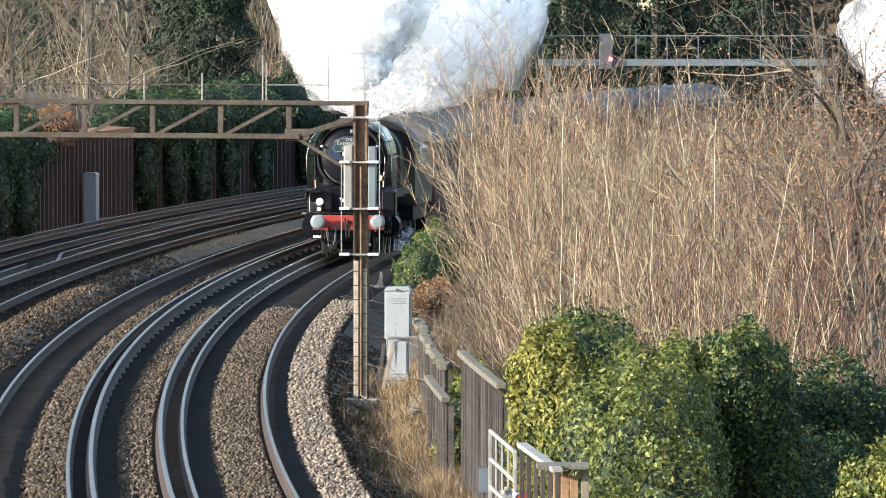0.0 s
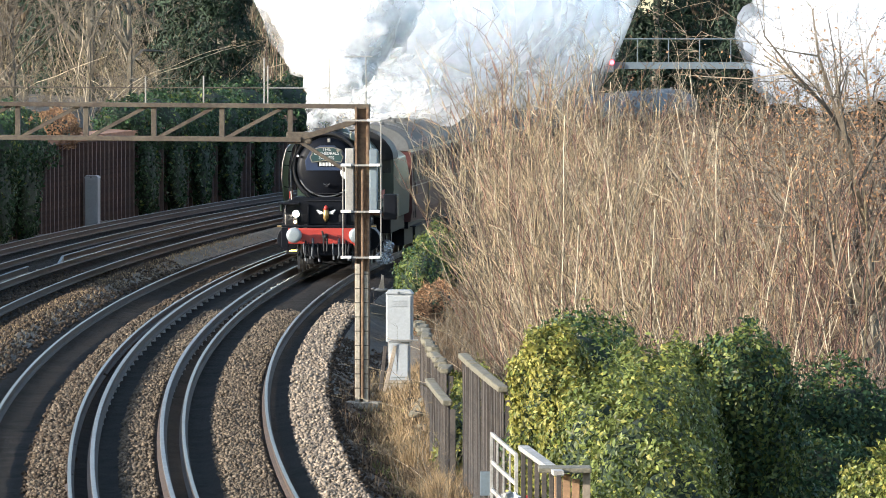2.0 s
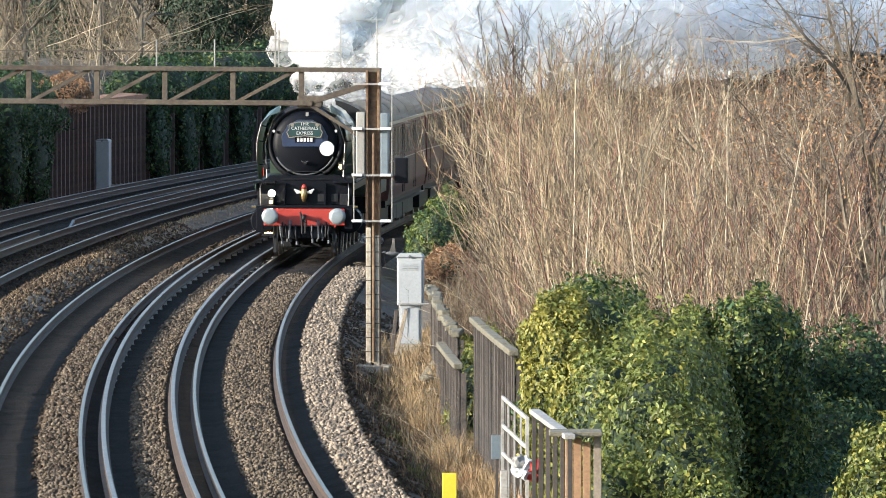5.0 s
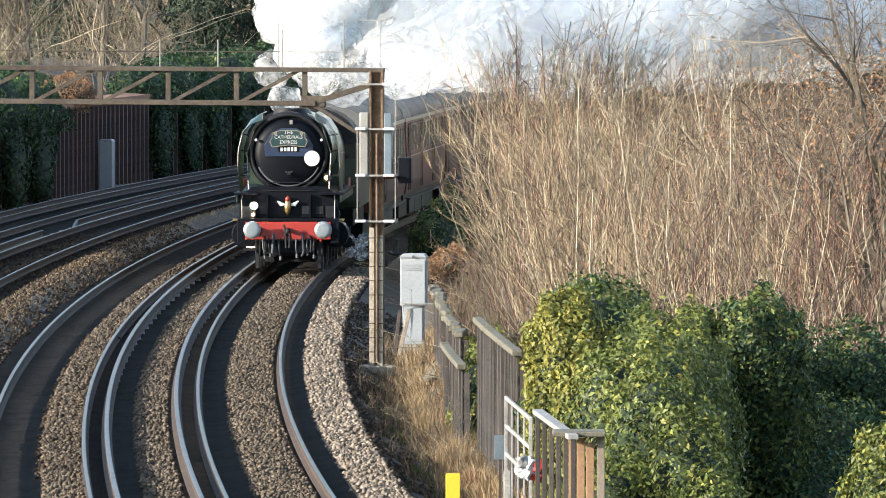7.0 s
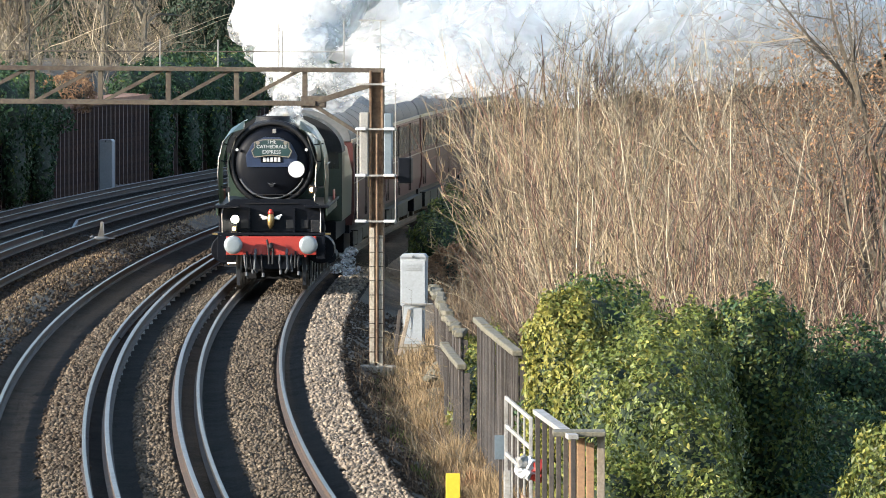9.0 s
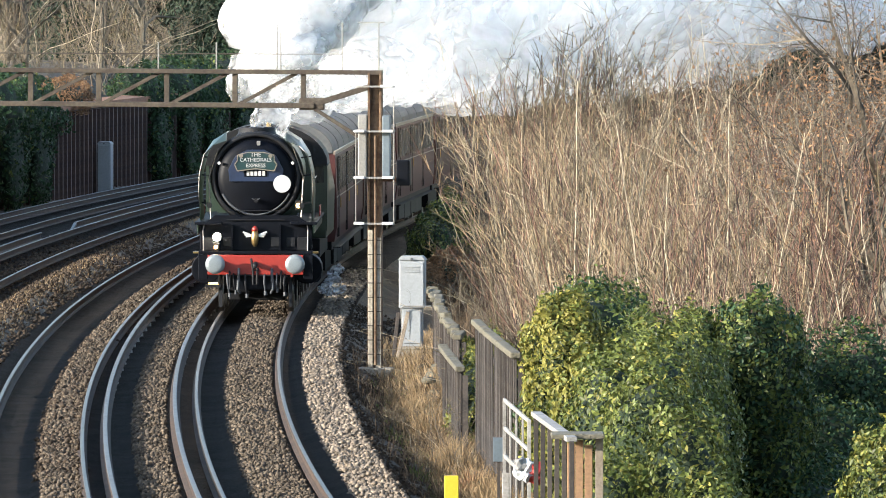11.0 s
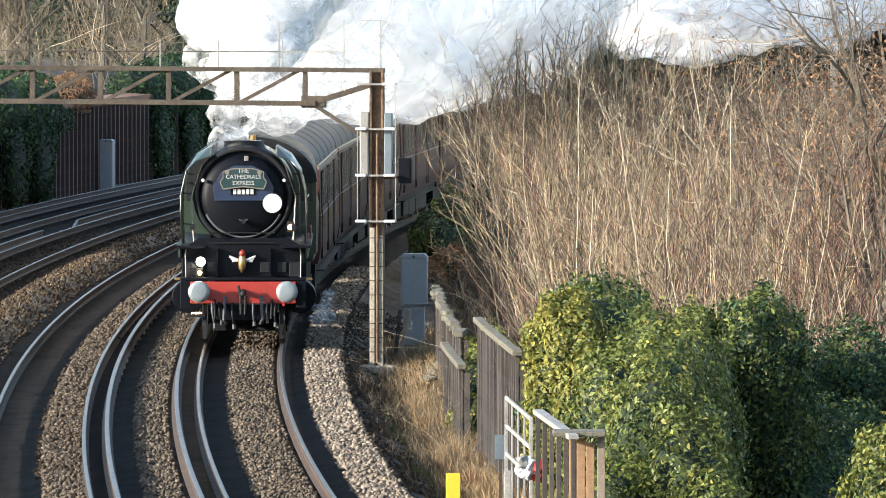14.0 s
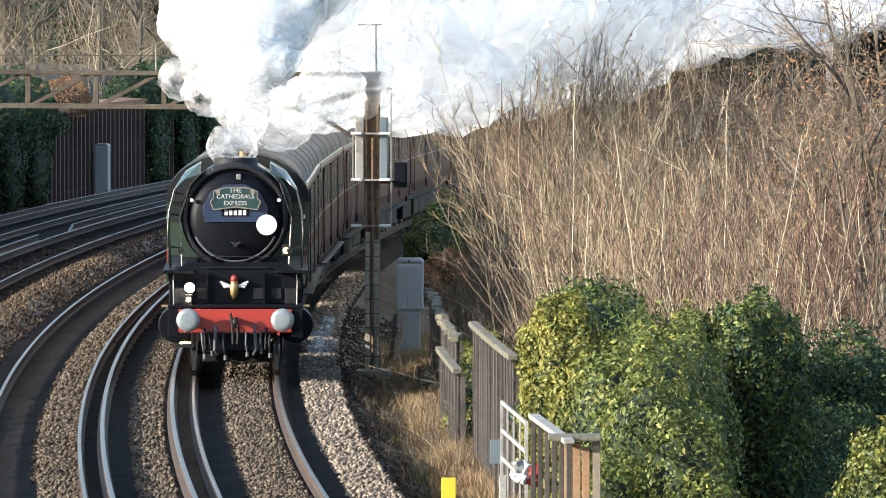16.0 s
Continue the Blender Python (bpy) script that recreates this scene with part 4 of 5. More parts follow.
        # brass colour stands in for sunlight on the dark step's edge
        part("step", Geo().box(sx * 1.2 - 0.16, sx * 1.2 + 0.16, 0.5, 0.75, 1.28, 1.32), M["brass"], e, "step edge coloured pale for its sunlit line")
        part("side_step", Geo().box(sx * 1.14 - 0.1, sx * 1.14 + 0.1, 0.42, 0.5, 0.72, 1.26), M["black"], e, "", 0.01)
        part("lamp_box", Geo().box(sx * 1.03 - 0.12, sx * 1.03 + 0.12, 0.55, 0.8, 1.34, 1.62), M["soot"], e, "", 0.01)
        part("electric_lamp", Geo().tube([(sx * 1.0, 0.52, 2.32), (sx * 1.0, 0.62, 2.32)], 0.06, 12), M["soot"], e)
        part("marker_lamp", Geo().tube([(sx * 0.80, 0.72, 3.24), (sx * 0.80, 0.80, 3.24)], 0.035, 10), M["white"], e)
        pb = part("buffer", Geo().tube([(sx * 0.865, 0.42, 1.06), (sx * 0.865, 0.10, 1.06)], [0.13, 0.10], 20), M["black"], e)
        part("buffer_head", Geo().tube([(sx * 0.865, 0.10, 1.06), (sx * 0.865, 0.05, 1.06), (sx * 0.865, 0.015, 1.06), (sx * 0.865, 0.0, 1.06)], [0.19, 0.215, 0.205, 0.12], 28), M["buffer"], pb, "worn grey buffer face", 0, True)
        part("guard_iron", Geo().beam((sx * 0.75, 0.7, 1.0), (sx * 0.76, 0.55, 0.12), 0.07, 0.03), M["soot"], e)
        part("brake_pipe", Geo().tube([(sx * 0.36, 0.38, 0.95), (sx * 0.36, 0.26, 0.85), (sx * 0.38, 0.26, 0.5), (sx * 0.33, 0.34, 0.42)], 0.032, 8), M["grey_dark"], e, "grey hose")
        part("steam_pipe", Geo().tube([(sx * 0.56, 0.38, 0.9), (sx * 0.56, 0.28, 0.8), (sx * 0.55, 0.28, 0.52)], 0.024, 8), M["soot"], e)
        part("frame_plate", Geo().box(min(sx * 0.5, sx * 0.54), max(sx * 0.5, sx * 0.54), 0.7, 9.6, 0.55, 1.9), M["black"], e)
        part("slide_bar", Geo().box(sx * 1.1 - 0.05, sx * 1.1 + 0.05, 2.5, 4.2, 1.03, 1.1), M["steel"], e)
        part("connecting_rod", Geo().beam((sx * 1.12, 3.8, 0.92), (sx * 1.12, 6.2, 0.80), 0.06, 0.12), M["steel"], e)
        part("coupling_rod", Geo().beam((sx * 1.06, 4.2, 0.72), (sx * 1.06, 8.6, 0.72), 0.05, 0.11), M["steel"], e)
    # front of the frames
    part("front_plate", Geo().extrude_y([(-1.22, 1.34), (1.22, 1.34), (1.22, 1.9), (1.0, 2.02), (0.9, 2.1), (-0.9, 2.1), (-1.0, 2.02), (-1.22, 1.9)], 0.82, 0.9), M["black"], e, "black front apron", 0.015)
    part("footplate", Geo().box(-1.24, 1.24, 0.40, 1.0, 1.27, 1.33), M["black"], e, "", 0.01)
    for x in (-0.62, 0.42, 0.76):
        part("hatch", Geo().box(x - 0.09, x + 0.09, 0.795, 0.819, 1.42, 1.62), M["soot"], e, "", 0.008)
    part("top_lamp", Geo().box(0.02, 0.10, 0.78, 0.86, 3.62, 3.72), M["steel_pale"], e, "small pale lamp bracket", 0.01)
    for z in (2.2, 2.0):
        part("grab_rail", Geo().tube([(-0.62, 0.78, z), (0.62, 0.78, z)], 0.012, 6), M["soot"], e)
    part("buffer_beam", Geo().box(-1.04, 1.04, 0.36, 0.42, 0.82, 1.25), M["red"], e, "bright red buffer beam", 0.012)
    hook = part("coupling", Geo().tube([(0, 0.36, 1.05), (0, 0.1, 1.05), (0, 0.03, 1.0), (0, 0.06, 0.92)], [0.06, 0.05, 0.045, 0.03], 10), M["soot"], e, "", 0, True)
    link = Geo().tube([(-0.09, 0.14, 1.18), (-0.05, 0.12, 0.98), (-0.04, 0.12, 0.62), (0.04, 0.12, 0.62), (0.05, 0.12, 0.98)], 0.028, 8)
    part("screw_link", link, M["soot"], hook)
    part("drag_box", Geo().box(-0.5, 0.5, 0.45, 0.9, 0.5, 0.9), M["black"], e)
    for x, z0, z1, r, mat in ((-0.62, 0.84, 0.40, 0.022, "grey_dark"), (-0.48, 0.86, 0.46, 0.018, "soot"), (-0.22, 0.84, 0.38, 0.024, "soot"), (0.2, 0.84, 0.44, 0.022, "grey_dark"), (0.47, 0.86, 0.5, 0.018, "grey_dark"), (0.64, 0.84, 0.42, 0.024, "soot")):
        hose = part("front_hose", Geo().tube([(x, 0.40, z0), (x * 0.99, 0.30, z0 - 0.06), (x * 0.97, 0.27, (z0 + z1) / 2), (x * 0.95 + 0.03, 0.30, z1)], r, 8), M[mat], e, "", 0, True)
        part("hose_end", Geo().tube([(x * 0.95 + 0.03, 0.30, z1 + 0.03), (x * 0.95 + 0.03, 0.30, z1 - 0.06)], r * 1.5, 8), M["grey_dark"], hose)
    part("air_cock", Geo().tube([(0.79, 0.34, 0.80), (0.79, 0.28, 0.80)], 0.03, 8), M["red"], e, "small red cock")
    part("pipe_bracket", Geo().box(-0.7, 0.7, 0.34, 0.37, 0.79, 0.82), M["soot"], e)
    for sx in (-1, 1):
        for z in (2.35, 2.95, 3.35):
            part("deflector_stay", Geo().beam((sx * 0.97, 1.0, z), (sx * 1.19, 1.0, z + 0.03), 0.03, 0.03), M["soot"], e)
        part("deflector_edge", Geo().tube([(sx * 1.225, 0.745, 2.36), (sx * 1.245, 0.745, 2.62), (sx * 1.225, 0.745, 3.02), (sx * 1.125, 0.745, 3.43), (sx * 0.935, 0.745, 3.62)], 0.014, 6), M["steel"], e, "bright steel deflector edge", 0, True)
        part("front_handrail", Geo().tube([(sx * 1.13, 0.5, 1.33), (sx * 1.14, 0.5, 1.78), (sx * 1.12, 0.62, 1.9)], 0.014, 6), M["steel"], e)
    # lamps
    part("headlamp", Geo().tube([(-0.84, 0.50, 1.64), (-0.84, 0.44, 1.64)], 0.09, 16), M["lamp"], e, "bright lit headlamp")
    part("headlamp_body", Geo().tube([(-0.84, 0.66, 1.64), (-0.84, 0.50, 1.64)], 0.10, 16), M["soot"], e)
    part("oil_lamp", Geo().box(-0.93, -0.79, 0.5, 0.62, 1.33, 1.52), M["soot"], e, "", 0.012)
    part("oil_lamp_lens", Geo().tube([(-0.86, 0.5, 1.42), (-0.86, 0.46, 1.42)], 0.045, 12), M["lamp_amber"], e, "glowing amber lens")
    part("side_lamp_lens", Geo().tube([(0.93, 0.62, 2.32), (0.93, 0.56, 2.32)], 0.055, 12), M["lamp_amber"], e, "glowing amber lens")
    part("side_lamp", Geo().box(0.86, 1.0, 0.62, 0.76, 2.22, 2.43), M["soot"], e, "", 0.012)
    # no lamp: a glowing strip paints the glint on the step edge
    part("step_light", Geo().box(-1.02, -0.82, 0.49, 0.51, 0.61, 0.645), M["lamp_amber"], e, "step edge with a glow painted as its glint")
    part("foot_step", Geo().box(-1.10, -0.76, 0.5, 0.72, 0.54, 0.60), M["soot"], e)
    # ornament on the apron
    orn = part("ornament", Geo().tube([(-0.02, 0.74, 1.42), (-0.02, 0.74, 1.50), (-0.02, 0.74, 1.62), (-0.02, 0.74, 1.74), (-0.02, 0.74, 1.80)], [0.03, 0.075, 0.085, 0.07, 0.03], 14), M["brass"], e, "gold and white winged ornament", 0, True)
    part("red_top", Geo().tube([(-0.02, 0.73, 1.76), (-0.02, 0.73, 1.83), (-0.01, 0.73, 1.87)], [0.075, 0.055, 0.02], 12), M["red"], orn, "red cap", 0, True)
    for sx in (-1, 1):
        for k in range(3):
            part("wing_feather", Geo().tube([(-0.02 + sx * 0.08, 0.74, 1.66), (-0.02 + sx * (0.20 + 0.03 * k), 0.74, 1.64 + 0.05 * k)], [0.03, 0.022], 8), M["white"], orn)
    # gear under the boiler; solid blocks added to keep sunlight from passing through
    part("ashpan", Geo().extrude_y([(-0.5, 0.24), (0.5, 0.24), (0.62, 0.62), (-0.62, 0.62)], 7.4, 11.0), M["soot"], e, "", 0.01)
    # added block, so the locomotive's shadow has no sunny gap
    part("brake_gear", Geo().box(-0.62, 0.62, 1.9, 7.2, 0.22, 0.56), M["soot"], e, "sooty solid block under the frames that stops sunlight", 0.02)
    for y in (2.2, 5.5, 7.8):
        for sx in (-1, 1):
            part("brake_hanger", Geo().beam((sx * 0.78, y, 0.2), (sx * 0.8, y, 1.5), 0.08, 0.14), M["soot"], e)
    for sx in (-1, 1):
        part("injector", Geo().tube([(sx * 1.1, 9.6, 0.5), (sx * 1.1, 11.6, 0.5)], 0.16, 12), M["soot"], e, "", 0.01)
    # firebox, cab
    fire = Geo().extrude_y(arch(1.05, 1.6, 2.85, 3.8, 16), 8.4, 10.2)
    part("firebox", fire, M["green"], e, "dark green firebox casing")
    part("dome_cover", Geo().tube([(0, 6.0, 3.7), (0, 6.0, 3.93)], [0.45, 0.3], 18), M["green"], e)
    part("safety_valve", Geo().tube([(0.1, 8.0, 3.75), (0.1, 8.0, 4.0)], 0.06, 10), M["brass"], e)
    cab = part("cab", Geo().extrude_y(arch(1.38, 1.5, 2.95, 3.93, 16), 10.2, 12.6), M["green"], e, "dark green cab with windows")
    part("cab_roof", Geo().extrude_y([(x * 1.012, z + 0.012) for x, z in arch(1.38, 2.98, 2.99, 3.93, 16)], 9.9, 12.7), M["soot"], cab, "black cab roof")
    for sx in (-1, 1):
        part("cab_window", Geo().extrude_y([(sx * 1.15 - 0.16, 2.6), (sx * 1.15 + 0.16, 2.6), (sx * 1.15 + 0.14, 3.05), (sx * 1.15 - 0.16, 3.2)], 10.18, 10.196), M["glass"], cab)
        part("window_frame", Geo().beam((sx * 0.98, 10.17, 2.58), (sx * 0.98, 10.17, 3.22), 0.03, 0.04), M["brass"], cab)
        part("nameplate", Geo().box(sx * 1.3 - 0.01, sx * 1.3 + 0.01, 5.2, 6.6, 1.97, 2.2), M["red"], e)
    # wheels
    for y, r in ((1.25, 0.47), (3.15, 0.47), (4.4, 0.94), (6.65, 0.94), (8.9, 0.94), (11.3, 0.55)):
        for sx in (-1, 1):
            w = wheel(e, sx * 0.76, y, r, "wheel" if r < 0.9 else "driving_wheel")
            WHEELS.append((w, sx * 0.76, y, r))
        part("axle", Geo().tube([(-0.7, y, r), (0.7, y, r)], 0.08, 10), M["soot"], e)
    return e


def build_tender():
    t = thing("tender", label="dark green coal tender coupled behind the locomotive", category="tender")
    part("tank", Geo().extrude_y([(-1.3, 1.25), (1.3, 1.25), (1.33, 2.3), (1.2, 2.95), (1.0, 3.1), (-1.0, 3.1), (-1.2, 2.95), (-1.33, 2.3)], 0.3, 7.0), M["green"], t, "", 0.03)
    coal = Geo()
    bmc = bmesh.new()
    bmesh.ops.create_icosphere(bmc, subdivisions=4, radius=1)
    for v in bmc.verts:
        v.co = Vector((v.co.x * 0.9, v.co.y * 2.2 + 2.8, 3.0 + v.co.z * 0.4)) + Vector((0, 0, 0.1 * noise.noise(v.co * 9)))
    bmc.verts.index_update()
    coal.add([v.co for v in bmc.verts], [[v.index for v in f.verts] for f in bmc.faces])
    bmc.free()
    part("coal", coal, M["soot"], t, "heap of black coal")
    part("frame", Geo().box(-1.15, 1.15, 0.2, 7.1, 0.8, 1.25), M["black"], t, "", 0.02)
    # solid block added so no sun passes under the tank
    part("water_scoop_gear", Geo().box(-0.6, 0.6, 0.5, 6.8, 0.2, 0.8), M["soot"], t, "", 0.02)
    for y in (1.2, 3.6, 6.0):
        for sx in (-1, 1):
            w = wheel(t, sx * 0.76, y, 0.55)
            WHEELS.append((w, sx * 0.76, y, 0.55))
    for sx in (-1, 1):
        part("buffer", Geo().tube([(sx * 0.865, 7.1, 1.06), (sx * 0.865, 7.5, 1.06)], 0.12, 14), M["black"], t)
    return t


def build_coach():
    c = thing("railway_coach", label="maroon railway coach with cream window band and grey roof", category="railway coach", group="coaches behind the tender")
    h = 1.37
    part("lower_body", Geo().extrude_y([(-h + 0.06, 0.95), (h - 0.06, 0.95), (h, 1.3), (h, 2.02), (-h, 2.02), (-h, 1.3)], 0.1, 19.6), M["maroon"], c, "maroon lower side", 0.01)
    part("upper_body", Geo().extrude_y([(-h, 2.024), (h, 2.024), (h - 0.04, 3.0), (h - 0.12, 3.12), (-h + 0.12, 3.12), (-h + 0.04, 3.0)], 0.1, 19.6), M["maroon"], c, "", 0.01)
    part("roof", Geo().extrude_y(arch(h - 0.09, 3.06, 3.12, 3.86, 18), 0.05, 19.65), M["roof"], c, "grey curved roof", 0.02)
    for sx in (-1, 1):
        part("gutter", Geo().box(sx * (h - 0.06) - 0.025, sx * (h - 0.06) + 0.025, 0.06, 19.64, 3.03, 3.11), M["cream"], c, "pale gutter strip")
        part("lining", Geo().box(sx * h - 0.003, sx * h + 0.003, 0.1, 19.6, 2.0, 2.03), M["cream"], c, "thin pale line")
        y = 0.9
        k = 0
        while y < 18.6:
            wide = 0.5 if k % 4 == 0 else 1.25
            x = sx * (h - 0.018)
            win = part("window", Geo().box(x - 0.018, x + 0.022, y, y + wide, 2.16, 2.90), M["glass"], c, "dark window", 0.004)
            for a in (y - 0.05, y + wide):
                part("window_frame", Geo().box(x - 0.03, x + 0.024, a, a + 0.05, 2.10, 2.94), M["cream"], win)
            if k % 4 == 0:
                for a in (y - 0.14, y + wide + 0.1):
                    part("door_edge", Geo().box(sx * h - 0.012, sx * h + 0.014, a, a + 0.03, 1.05, 2.98), M["soot"], c)
                part("door_handle", Geo().tube([(sx * (h + 0.05), y + wide + 0.05, 1.75), (sx * (h + 0.05), y + wide + 0.05, 2.0)], 0.014, 6), M["brass"], c)
            y += wide + (0.55 if k % 4 in (0, 3) else 0.35)
            k += 1
        part("solebar", Geo().box(sx * 1.18 - 0.06, sx * 1.18 + 0.06, 0.2, 19.5, 0.75, 0.97), M["black"], c)
        part("footboard", Geo().box(sx * 1.32 - 0.1, sx * 1.32 + 0.1, 1.0, 18.7, 0.78, 0.81), M["soot"], c)
    for i in range(7):
        part("roof_vent", Geo().tube([(0.35 * (-1) ** i, 1.6 + i * 2.7, 3.74), (0.35 * (-1) ** i, 1.6 + i * 2.7, 3.92)], [0.12, 0.07], 10), M["roof"], c)
    for i in (1, 2, 3, 4):
        part("roof_seam", Geo().extrude_y(arch(h - 0.08, 3.07, 3.125, 3.872, 18), i * 4 - 0.3, i * 4 - 0.27), M["roof"], c)
    for y in (-0.02, 19.62):
        part("gangway", Geo().box(-0.45, 0.45, y - 0.12, y + 0.12, 1.1, 3.2), M["soot"], c, "black corridor bellows", 0.03)
    for y in (2.0, 4.4, 15.3, 17.7):
        for sx in (-1, 1):
            w = wheel(c, sx * 0.76, y, 0.46)
    for y in (3.2, 16.5):
        part("bogie", Geo().box(-1.05, 1.05, y - 1.9, y + 1.9, 0.22, 0.72), M["black"], c, "", 0.02)
    # full-width boxes added to keep sunlight from passing under the coach
    for y0, y1, z0 in ((5.3, 7.9, 0.26), (8.1, 11.2, 0.22), (11.5, 14.3, 0.28)):
        part("underframe_box", Geo().box(-1.12, 1.12, y0, y1, z0, 0.78), M["soot"], c, "", 0.02)
    return c


loco = build_locomotive()
tender = build_tender()
coaches = [build_coach()]
for i in range(5):
    coaches.append(copy_thing(coaches[0], pose(0, 0, 0)))


def front_y(t):
    """How far the front of the train still is along the line, in metres."""
    return 269.2 - 6.0 * t - 0.0105 * t * t


def riding(y, length):
    """The pose of a vehicle whose front stands at y."""
    a, b = line(y + length * 0.15), line(y + length * 0.8)
    turn = math.degrees(math.atan2(-(b.x - a.x), b.y - a.y))
    d = (b - a).normalized()
    o = a - d * (length * 0.15)
    return pose(o.x, o.y, 0, 0, 0, turn)


# ---- steam ----
scene.cycles.transparent_max_bounces = 32  # sunlight passes through many thin layers of steam
def puff_mesh(seed, detail, mat, coat=None):
    """A billow with rounded swellings; coat: the material of the looser steam round it."""
    rng = np.random.default_rng(seed)
    off = Vector(rng.normal(0, 20, 3))
    g, tint = Geo(), []
    for layer, (fine, grown) in enumerate(((detail, 1.0), (3, 1.16))[:2 if coat else 1]):
        bm = bmesh.new()
        bmesh.ops.create_icosphere(bm, subdivisions=fine, radius=1)
        for v in bm.verts:
            d = v.co.normalized()
            n1, n2, n3 = noise.noise(d * 1.4 + off), noise.noise(d * 2.9 + off), noise.noise(d * 6.0 + off)
            v.co = d * (0.66 + 0.34 * (1 - n1 * n1 * 2.2) + 0.15 * n2 + 0.065 * n3) * grown
        bm.verts.index_update()
        faces = [[v.index for v in f.verts] for f in bm.faces]
        g.add([v.co for v in bm.verts], faces)
        tint += [min(layer, 1)] * len(faces)
        bm.free()
    me = mesh_of("billow", g, [mat, coat] if coat else mat, smooth=True)
    me.polygons.foreach_set("material_index", tint)
    return me


PUFFS = [puff_mesh(50 + i, 4, M["vapour"], M["vapour_loose"]) for i in range(5)]
TRAIL = [puff_mesh(150 + i, 4, M["vapour_soft"], M["vapour_faint"]) for i in range(5)]
WISPS = [puff_mesh(80 + i, 3, M["vapour_thin"]) for i in range(4)]
VEILS = [puff_mesh(180 + i, 3, M["vapour_faint"]) for i in range(4)]
STEAM = []


JETS = []
OLD = []


def build_steam():
    rng = np.random.default_rng(9)
    rows = []
    # the column over the chimney: behind the chimney, to the right, height, radius
    for k in range(18):
        h = 5.35 + 3.0 * k / 17
        r = 0.5 + 0.045 * k
        rows.append((2.5 + k * 0.24 + rng.uniform(-0.2, 0.5), rng.uniform(-0.7 - 0.06 * k + r * 0.9, 0.5 + 0.08 * k), h, r, 0))
    # the trail behind, bending off to the side of the thicket
    for k in range(30):
        b = 4.6 + 3.2 * k
        r = 1.35 + 0.4 * rng.random() + 0.014 * b
        rows.append((b, max(-0.9 + r * 1.05, rng.normal(0.3, 0.25)), 5.4 - 0.7 * min(max(b - 22, 0) / 26, 1) + r * 0.95 + rng.normal(0, 0.2), r, 0))
    for k in range(18):
        b = 5.6 + 4.6 * k
        r = 1.6 + 0.5 * rng.random() + 0.015 * b
        rows.append((b, max(-1.35 + r * 1.05, rng.normal(0.3, 0.4)), 7.6 + rng.normal(0, 0.5), r, 0))
    # ragged edges of the trail
    for k in range(60):
        b = 2.5 + 72 * rng.random()
        low = rng.random() < 0.6
        rows.append((b, rng.uniform(-0.4, 1.8) if low else -0.55 + rng.normal(0, 0.12) + 0.012 * b, rng.uniform(4.5, 5.2) if low else rng.uniform(4.8, 8), 0.4 + 0.5 * rng.random() + 0.006 * b, 1))
    for k in range(40):
        b = 2.0 + 60 * rng.random()
        rows.append((b, rng.uniform(-0.4, 1.6) + 0.02 * b, 4.5 + rng.random() * 0.7, 0.35 + 0.4 * rng.random(), 1))
    # faint veils that hang below and beside the trail
    for k in range(60):
        b = 12 + 85 * rng.random()
        r = 0.8 + 0.8 * rng.random()
        rows.append((b, rng.uniform(0.2, 2.4), 4.4 - 0.6 * min(max(b - 20, 0) / 25, 1) + r * 0.6 + 0.8 * rng.random(), r, 2))
    # leaking steam at the cylinders
    for k in range(9):
        rows.append((rng.uniform(-0.5, 3), 1.35 + rng.uniform(0, 0.3), 0.3 + rng.random() * 0.5, 0.07 + 0.08 * rng.random(), 1))
    for i, (b, x, z, r, thin) in enumerate(rows):
        ob = new("steam_cloud" if not thin else "steam_wisp", (PUFFS if b < 7 else TRAIL, WISPS, VEILS)[thin][i % 4])
        ob.scale = (r, r * 1.25, r * 0.92)
        tagged(ob, "billowing white steam over the train" if not thin else "thin ragged wisp of grey-white steam", "steam", "steam plume", "stuff")
        STEAM.append((ob, b, x, z, rng.random() * 360, rng.uniform(-6, 6), rng.uniform(0.0, 0.5) * (0.3 if thin else 1)))
    # older steam that hangs over the thicket
    for k in range(30):
        r = 1.0 + 0.9 * rng.random()
        ob = new("steam_cloud", (TRAIL if k % 3 else VEILS)[k % 4])
        ob.scale = (r * 1.3, r, r * 0.8)
        tagged(ob, "older white steam hanging over the bare thicket", "steam", "steam plume", "stuff")
        OLD.append((ob, 6.6 + 8.0 * rng.random(), 285 + 25 * rng.random(), 5.5 + 2.6 * rng.random(), rng.random() * 360))
    # single puffs that leave the chimney one after the other
    for k in range(40):
        r = 0.40 + 0.12 * rng.random()
        ob = new("steam_puff", WISPS[k % 4])
        ob.scale = (r, r, r)
        tagged(ob, "fresh puff of white steam from the chimney", "steam", "steam plume", "stuff")
        JETS.append((ob, -2.0 + 0.45 * k, rng.uniform(-0.45, 0.5), rng.random() * 360))


build_steam()


def drift(t):
    """How far the side wind has carried the trail, for each metre behind the chimney."""
    return float(np.interp(t, (0, 2, 4, 8, 11, 14, 16), (-0.065, -0.02, 0.06, 0.13, 0.08, 0.025, 0.06)))


# ---- a bird that crosses the line ----
def sway(t, z):
    """How far the upper steam leans over the far tracks, in metres."""
    return float(np.interp(t, (0, 4, 9, 11.5, 13, 14, 16), (-0.5, -0.5, -0.7, -0.1, -0.1, -0.6, -0.9))) * min(max((z - 4.8) / 2, 0), 1)


